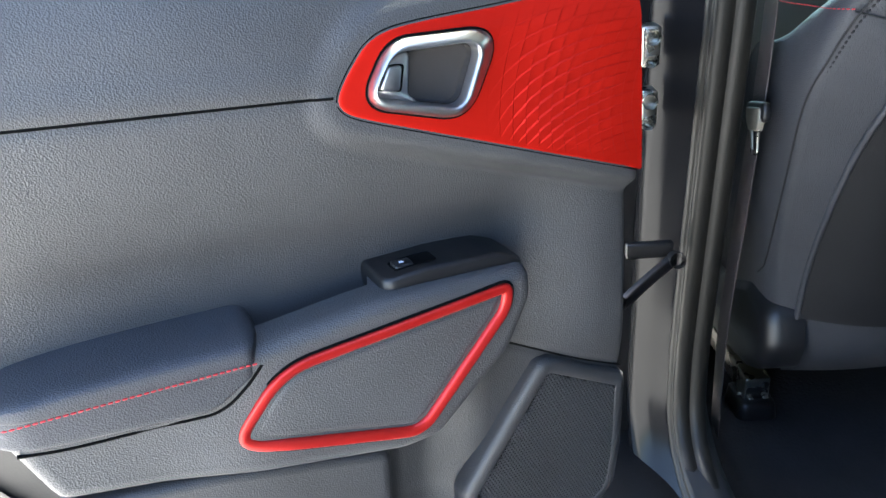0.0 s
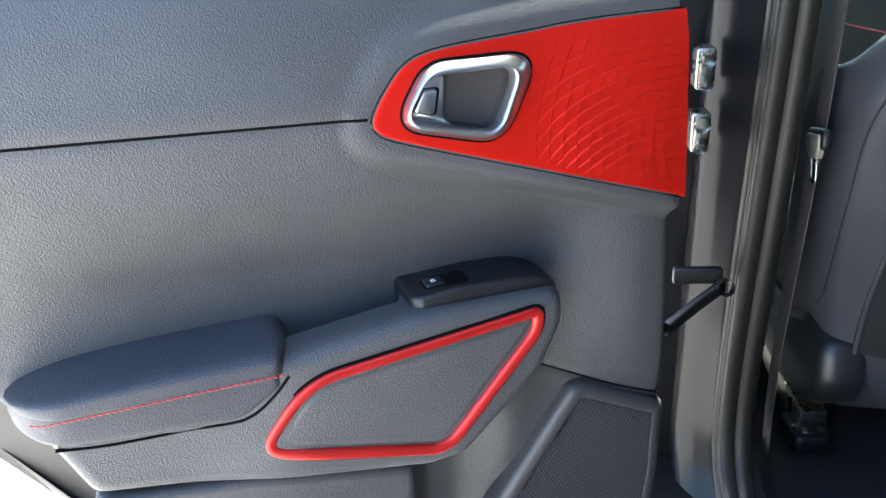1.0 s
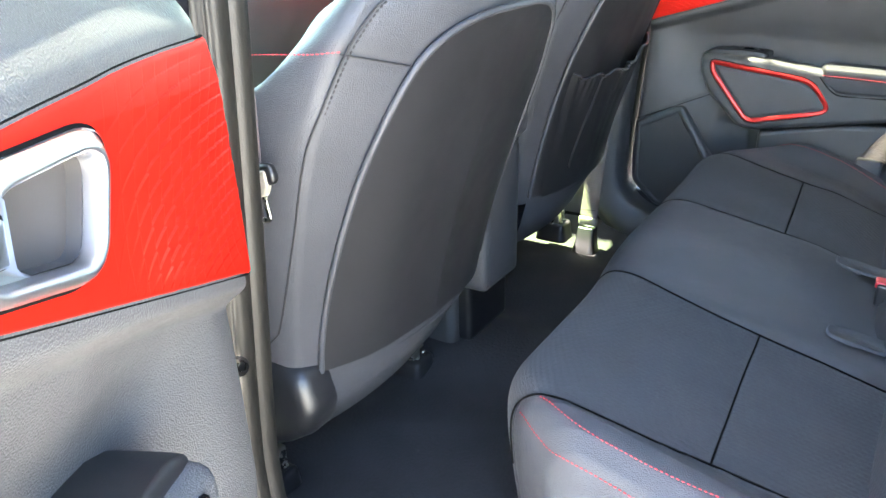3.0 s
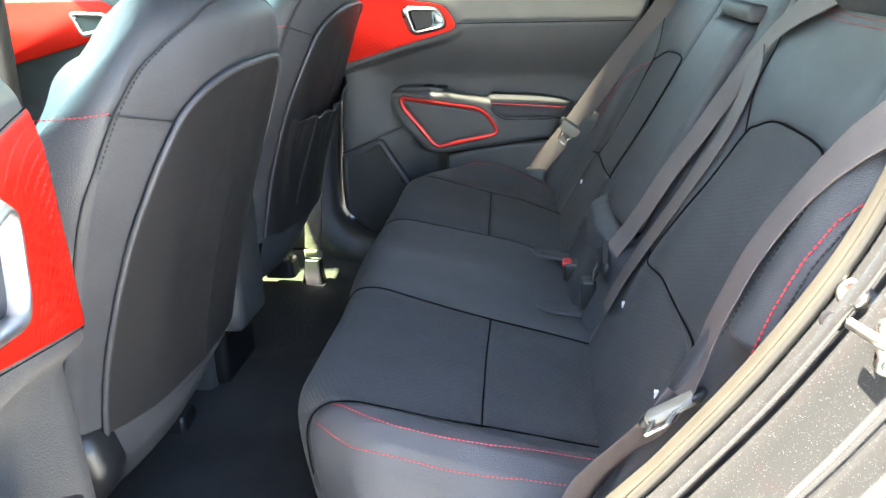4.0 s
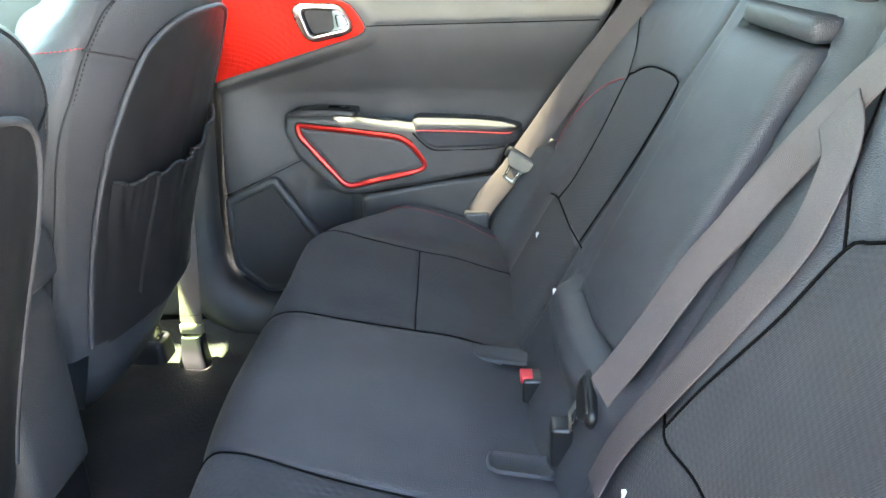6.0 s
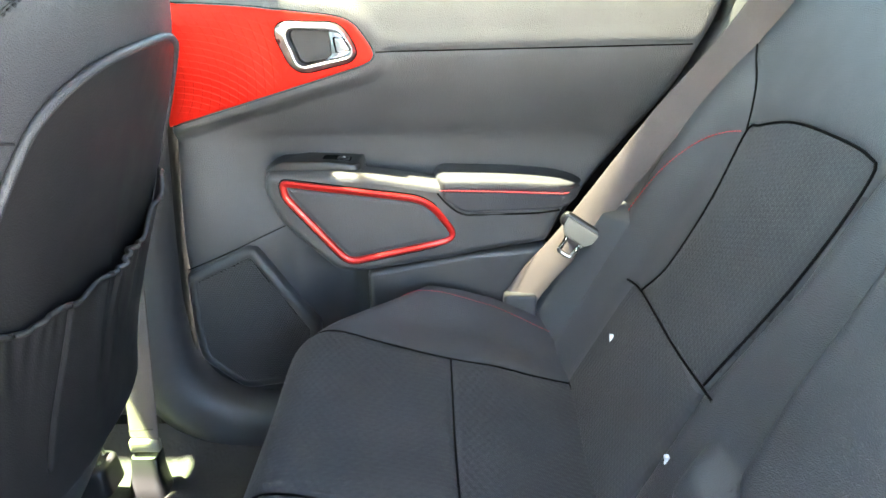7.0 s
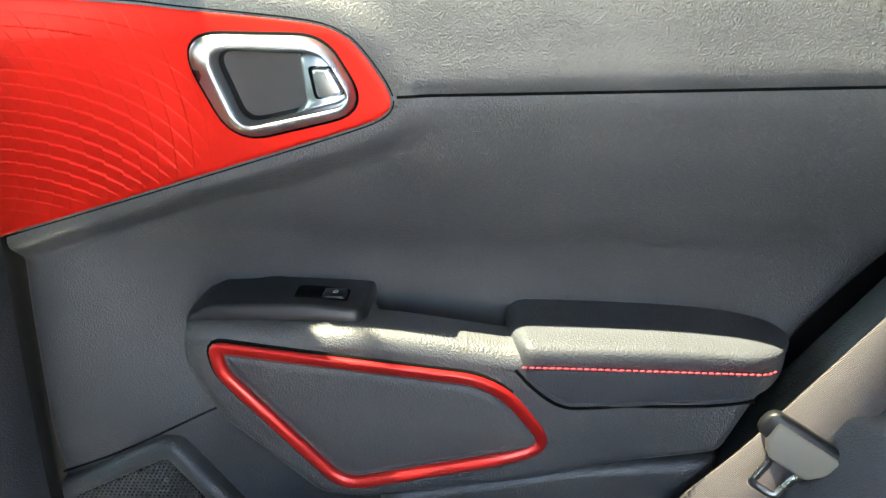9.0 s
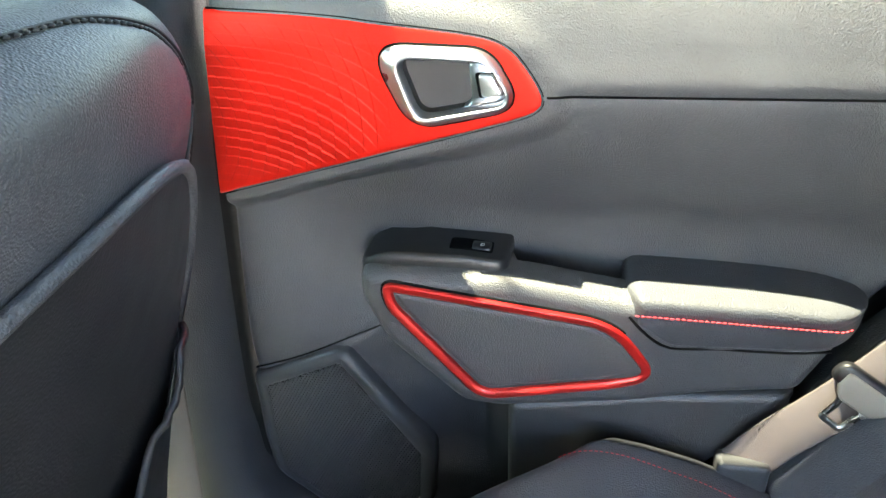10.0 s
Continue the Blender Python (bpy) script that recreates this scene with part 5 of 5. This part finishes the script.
# headrests of the bench
top_seam = smooth([(0.705, 1.087), (0.66, 1.083), (0.60, 1.081), (0.537, 1.081), (0.434, 1.082), (0.39, 1.083)], 80)
for d, lab in ((0.0, "red stitching"), (0.007, "red stitching")):
    stitches("red_stitching", np.stack([top_seam[:, 0], back_place(top_seam[:, 0], top_seam[:, 1] - d) + 0.002, top_seam[:, 1] - d], -1), THREAD, bench, 0.0055, 0.0036, 0.0005, lab)
for x in (0.545, 0.975, 1.42):
    hr = box("bench_headrest", (x - 0.125, -0.075, 1.082), (x + 0.125, 0.050, 1.27), LEATHER, bench, 0.045, "black leatherette headrest with red stitching")
    loop = [(x - 0.10 + 0.2 * u, 0.046 - 0.10 * (2 * u - 1) ** 4 * 0.1, 1.104) for u in np.linspace(0, 1, 40)]
    stitches("headrest_stitching", loop, THREAD, hr, 0.006, 0.0045, 0.001, "red stitching")
# belt slots in the cushion
for x, v in ((0.905, 0.195), (1.140, 0.215)):
    sy, sz = cushion_place(np.array(x), np.array(v))
    slot = dense(rounded([(x - 0.020, float(sy) - 0.055, 0.012), (x + 0.020, float(sy) - 0.055, 0.012), (x + 0.020, float(sy) + 0.026, 0.018), (x - 0.020, float(sy) + 0.026, 0.018)]), 0.004)
    cput = lambda a, b, h: np.stack([np.asarray(a, float), np.asarray(b, float), float(sz) + 0.002 + (np.asarray(b, float) - float(sy)) * 0.16 + np.asarray(h, float)], -1)
    rings("belt_slot", slot, [(0, 0.0), (0.001, 0.004), (0.003, 0.005), (0.005, 0.0025)], cput, LEATHER, bench, label="belt slot in the cushion")
    # flat near-black fill paints the slot's inner shade
    rings("slot_shade", inset(slot, 0.005), [(0, 0.0025), (0.001, 0.002)], cput, GAP, bench)

# ---- belts ----
def buckle(x, y, z, size, label):
    ob = thing("belt_buckle", (x, y, z - 0.05), label, "seat belt buckle", "belt buckles")
    box("buckle_body", (x - 0.017, y - 0.020, z - 0.05), (x + 0.017, y + 0.020, z + 0.012), SATIN, ob, 0.005)
    box("release_button", (x - 0.012 * size, y + 0.006, z + 0.004), (x + 0.012 * size, y + 0.006 + 0.017 * size, z + 0.0145), BUTTON, ob, 0.003, "red release button")
    return ob


buckle(1.060, 0.292, 0.590, 1.0, "black belt buckle with red button on the cushion")
for bx, bv in ((0.905, 0.195), (1.140, 0.215)):
    by, bz = cushion_place(np.array(bx), np.array(bv))
    buckle(bx, float(by) + 0.004, float(bz) - 0.010, 0.6, "black belt buckle sunk in the cushion slot")


def tongue(ob, p, along, across, nrm, dark=False):
    """A belt tongue: plastic grip over the webbing, steel plate with a slot."""
    a, u, n = (np.array(v, float) / np.linalg.norm(v) for v in (across, along, nrm))
    p = np.array(p, float)
    put = lambda s, t, h: p + np.asarray(s)[..., None] * a + np.asarray(t)[..., None] * u + np.asarray(h)[..., None] * n
    grip = dense(rounded([(-0.034, -0.011, 0.009), (0.034, -0.011, 0.009), (0.034, 0.010, 0.009), (-0.034, 0.010, 0.009)]), 0.004)
    rings("grip", grip, [(0, -0.004), (-0.001, -0.002), (-0.001, 0.002), (0, 0.0042), (0.003, 0.0055)], put, SATIN, ob, label="black plastic belt grip")
    body_ = dense(rounded([(-0.027, -0.006, 0.003), (0.027, -0.006, 0.003), (0.025, 0.010, 0.003), (0.016, 0.021, 0.004), (-0.016, 0.021, 0.004), (-0.025, 0.010, 0.003)]), 0.003)
    rings("tongue_body", body_, [(0, 0.0), (0, 0.0062), (0.0015, 0.0075), (0.003, 0.0078)], put, SATIN if dark else GRIP, ob, label="" if dark else "beige-grey plastic tongue cover")
    plate = dense(rounded([(-0.020, 0.015, 0.003), (0.020, 0.015, 0.003), (0.0135, 0.026, 0.004), (0.0125, 0.049, 0.005), (-0.0125, 0.049, 0.005), (-0.0135, 0.026, 0.004)]), 0.003)
    rings("tongue_plate", plate, [(0, 0.0028), (-0.0004, 0.004), (0, 0.0052), (0.0053, 0.0052), (0.0056, 0.004), (0.0053, 0.0028), (0, 0.0028)], put, STEEL, ob, cap=False, label="bright steel tongue with slot")


far_belt = thing("seat_belt", (1.60, 0.35, 0.64), "taupe rear seat belt with steel tongue beside the closed door", "seat belt", "seat belts")
fp = smooth([(1.548, 0.02, 1.20), (1.563, 0.085, 1.05), (1.588, 0.188, 0.90), (1.600, 0.266, 0.782), (1.603, 0.305, 0.725), (1.606, 0.348, 0.672), (1.608, 0.375, 0.63)], 60)
strap("webbing", fp, (-0.25, -0.83, -0.5), 0.047, 0.0016, WEB, far_belt)
tongue(far_belt, (1.5965, 0.288, 0.748), (0.03, 0.50, -0.80), (-0.20, -0.82, -0.5), (-1, 0.1, 0.1))
box("anchor_cover", (1.595, 0.35, 0.60), (1.62, 0.40, 0.64), HARD, far_belt, 0.006)

mid_belt = thing("seat_belt", (0.93, 0.24, 0.64), "grey middle seat belt slanting across the backrest", "seat belt", "seat belts")
mp = smooth([(0.53, -0.01, 1.16), (0.61, 0.014, 1.125), (0.677, 0.034, 1.098), (0.716, 0.040, 1.085), (0.780, 0.053, 1.054), (0.812, 0.079, 0.999), (0.838, 0.108, 0.938), (0.853, 0.134, 0.886), (0.865, 0.160, 0.840), (0.868, 0.203, 0.761), (0.868, 0.242, 0.699)], 60)
turn = ease(mp[:, 2:3], 1.06, 0.97)
flat = np.cross(np.gradient(mp, axis=0), (0, 0.91, 0.41))
flat /= np.linalg.norm(flat, axis=1)[:, None]
strap("webbing", mp, flat * (1 - turn) + np.array([(0.95, 0.23, 0.15)]) * turn, 0.047, 0.0016, WEB, mid_belt)
ms2 = smooth([(0.806, 0, 1.012), (0.768, 0, 0.990), (0.748, 0, 0.950), (0.744, 0, 0.910), (0.765, 0, 0.83), (0.786, 0, 0.765), (0.810, 0, 0.68), (0.806, 0, 0.625)], 50)
mp2 = np.stack([ms2[:, 0], 0.2425 - (ms2[:, 2] - 0.65) * 0.465, ms2[:, 2]], -1)
strap("webbing", mp2, np.cross(np.gradient(mp2, axis=0), (0, 0.91, 0.41)), 0.047, 0.0016, WEB, mid_belt)
tongue(mid_belt, (0.882, 0.250, 0.682), (0.30, 0.30, -0.9), (0.90, -0.05, 0.34), (0.1, 0.9, 0.4), True)
box("belt_latch", (0.897, 0.262, 0.575), (0.928, 0.288, 0.630), SATIN, mid_belt, 0.006)

near_belt = thing("seat_belt", (0.36, 0.25, 0.60), "taupe rear seat belt hanging beside the open doorway", "seat belt", "seat belts")
npth = smooth([(0.302, 0.048, 1.115), (0.306, 0.073, 1.054), (0.316, 0.085, 1.030), (0.345, 0.104, 0.997), (0.375, 0.122, 0.955), (0.392, 0.139, 0.917), (0.400, 0.159, 0.873), (0.398, 0.176, 0.831), (0.393, 0.189, 0.799), (0.385, 0.200, 0.764), (0.372, 0.214, 0.739), (0.364, 0.226, 0.722)], 60)
ac = np.linspace(0, 1, 60)[:, None]
strap("webbing", npth, np.array([(0.50, -0.15, 0.75)]) * (1 - ease(ac, 0.1, 0.5)) + np.array([(0.95, 0.0, -0.04)]) * ease(ac, 0.1, 0.5), 0.047, 0.0016, WEB, near_belt)
npth2 = smooth([(0.372, 0.218, 0.735), (0.366, 0.240, 0.703), (0.382, 0.262, 0.662), (0.392, 0.288, 0.624), (0.388, 0.312, 0.590), (0.366, 0.335, 0.53)], 40)
strap("webbing", npth2, (0.55, -0.63, -0.76), 0.047, 0.0016, WEB, near_belt)
tongue(near_belt, (0.352, 0.226, 0.733), (-0.80, 0.38, -0.05), (0.23, -0.88, 0.40), np.cross((-0.80, 0.38, -0.05), (0.23, -0.88, 0.40)))

front_belt = thing("seat_belt", (1.57, 0.96, 0.36), "taupe front seat belt running down the pillar", "seat belt", "seat belts")
strap("webbing", smooth([(1.572, 0.90, 1.30), (1.566, 0.925, 0.95), (1.556, 0.945, 0.70), (1.540, 0.964, 0.425)], 40), (0.1, 0.99, 0.08), 0.047, 0.0016, WEB, front_belt)
stitches("webbing_stitching", [(1.534, 0.945, 0.446), (1.534, 0.985, 0.443)], DARKTHREAD, front_belt, 0.004, 0.003, 0.0012)
box("end_fitting", (1.532, 0.940, 0.402), (1.546, 0.988, 0.424), GRIP, front_belt, 0.005, "warm grey belt end fitting")
boot = dense(rounded([(1.512, 0.938, 0.012), (1.554, 0.938, 0.012), (1.554, 0.990, 0.012), (1.512, 0.990, 0.012)]), 0.004)
rings("anchor_boot", boot, [(-0.006, 0.334), (-0.002, 0.350), (0.003, 0.375), (0.004, 0.396), (0.006, 0.400), (0.010, 0.396)], lambda a, b, h: np.stack([np.asarray(a, float) + (np.asarray(h, float) - 0.36) * 0.18, np.asarray(b, float), np.asarray(h, float)], -1), SATIN, front_belt, label="black rubber anchor boot")
near_front = thing("seat_belt", (0.37, 0.90, 0.45), "taupe front seat belt beside the open doorway", "seat belt", "seat belts")
strap("webbing", smooth([(0.362, 0.889, 1.30), (0.362, 0.891, 0.95), (0.363, 0.905, 0.80), (0.366, 0.935, 0.57), (0.380, 0.962, 0.36)], 40), (0.1, 0.99, 0.05), 0.047, 0.0016, WEB, near_front)
tongue(near_front, (0.357, 0.879, 0.885), (0.0, -0.25, -1), (0.1, 0.97, -0.24), (-1, 0, 0))

# ---- jamb hardware ----
striker = thing("door_striker", (0.18, 0.146, 0.90), "zinc plated striker bolted to the painted door jamb", "door striker")
SP = np.array((0.2247, 0.1005, 0.8746))
plate = dense(rounded([(-0.0105, -0.024, 0.010), (0.0105, -0.024, 0.010), (0.0105, 0.020, 0.010), (-0.0105, 0.020, 0.010)]), 0.004)
N1 = np.array((-0.92, 0.28, 0.27))
U1 = np.array((0.36, -0.10, 0.93)) - N1 * float(np.dot((0.36, -0.10, 0.93), N1)) / float(N1 @ N1)
U1 = U1 / np.linalg.norm(U1)
V1 = np.cross(U1, N1)
sput = lambda a, b, h: SP + np.asarray(a)[..., None] * V1 + np.asarray(b)[..., None] * U1 + np.asarray(h)[..., None] * N1
rings("striker_plate", plate, [(0, -0.012), (0, 0.0), (0.002, 0.002)], sput, STEEL, striker)
tube("striker_bar", smooth([SP + (-0.010, 0.003, 0.002), SP + (-0.010, 0.014, 0.008), SP + (0.012, 0.028, 0.012)], 14), 0.0046, STEEL, striker, 10)
rings("striker_bolt", dense(rounded([(0.0065 * math.cos(a), -0.016 + 0.0065 * math.sin(a), 0.001) for a in np.linspace(0, 2 * math.pi, 6, endpoint=False)]), 0.002), [(0, 0.0), (0, 0.008), (0.001, 0.009)], sput, STEEL, striker)
for c, r, mt in (((0.2665, 0.1174, 0.8976), 0.0125, STEEL), ((0.2665, 0.1297, 0.8742), 0.0090, SHADEPAINT)):
    c = np.array(c)
    n1 = np.array((-0.62, 0.70, 0.35))
    b1 = np.cross(n1, (0.0, -0.45, 0.90))
    b1 = b1 / np.linalg.norm(b1)
    a1 = np.cross(b1, n1)
    jput = lambda a, b, h: c + np.asarray(a)[..., None] * a1 + np.asarray(b)[..., None] * b1 + np.asarray(h)[..., None] * n1
    rings("jamb_plug", dense(rounded([(r * math.cos(a), r * math.sin(a), 0.004) for a in np.linspace(0, 2 * math.pi, 10, endpoint=False)]), 0.003), [(0, -0.014), (0, 0.002), (0.002, 0.0035), (0.005, 0.0025)], jput, mt, body, label="round plug in the door jamb")
for k, z in enumerate((0.972, 0.902)):
    hg = box("door_hinge", (0.214, 0.856, z - 0.022), (0.234, 0.886, z + 0.022), STEEL, body, 0.004, "bolted steel door hinge")
    tube("hinge_pin", [(0.210, 0.856, z - 0.026), (0.210, 0.856, z + 0.026)], 0.008, STEEL, hg, 10)
    tube("hinge_bolt", [(0.226, 0.862, z + 0.012), (0.222, 0.844, z + 0.012)], 0.0090, STEEL, hg, 6)
    tube("hinge_bolt", [(0.226, 0.862, z - 0.014), (0.222, 0.846, z - 0.014)], 0.0070, STEEL, hg, 6)
check = thing("door_check", (0.25, 0.86, 0.70), "black steel door check strap", "door check")
strap("check_arm", smooth([(0.190, 0.795, 0.690), (0.226, 0.822, 0.705), (0.262, 0.846, 0.719)], 12), (0, 0, 1), 0.016, 0.008, SATIN, check)
box("check_bracket", (0.205, 0.850, 0.718), (0.262, 0.862, 0.738), SATIN, check, 0.004)
tube("check_pin", [(0.262, 0.846, 0.702), (0.262, 0.846, 0.738)], 0.011, SATIN, check, 10)
tube("check_bolt", [(0.262, 0.846, 0.719), (0.262, 0.829, 0.724)], 0.010, SATIN, check, 12)
tube("bolt_head", [(0.262, 0.830, 0.7237), (0.262, 0.8265, 0.7248)], 0.0058, STEEL, check, 6, "steel bolt head")
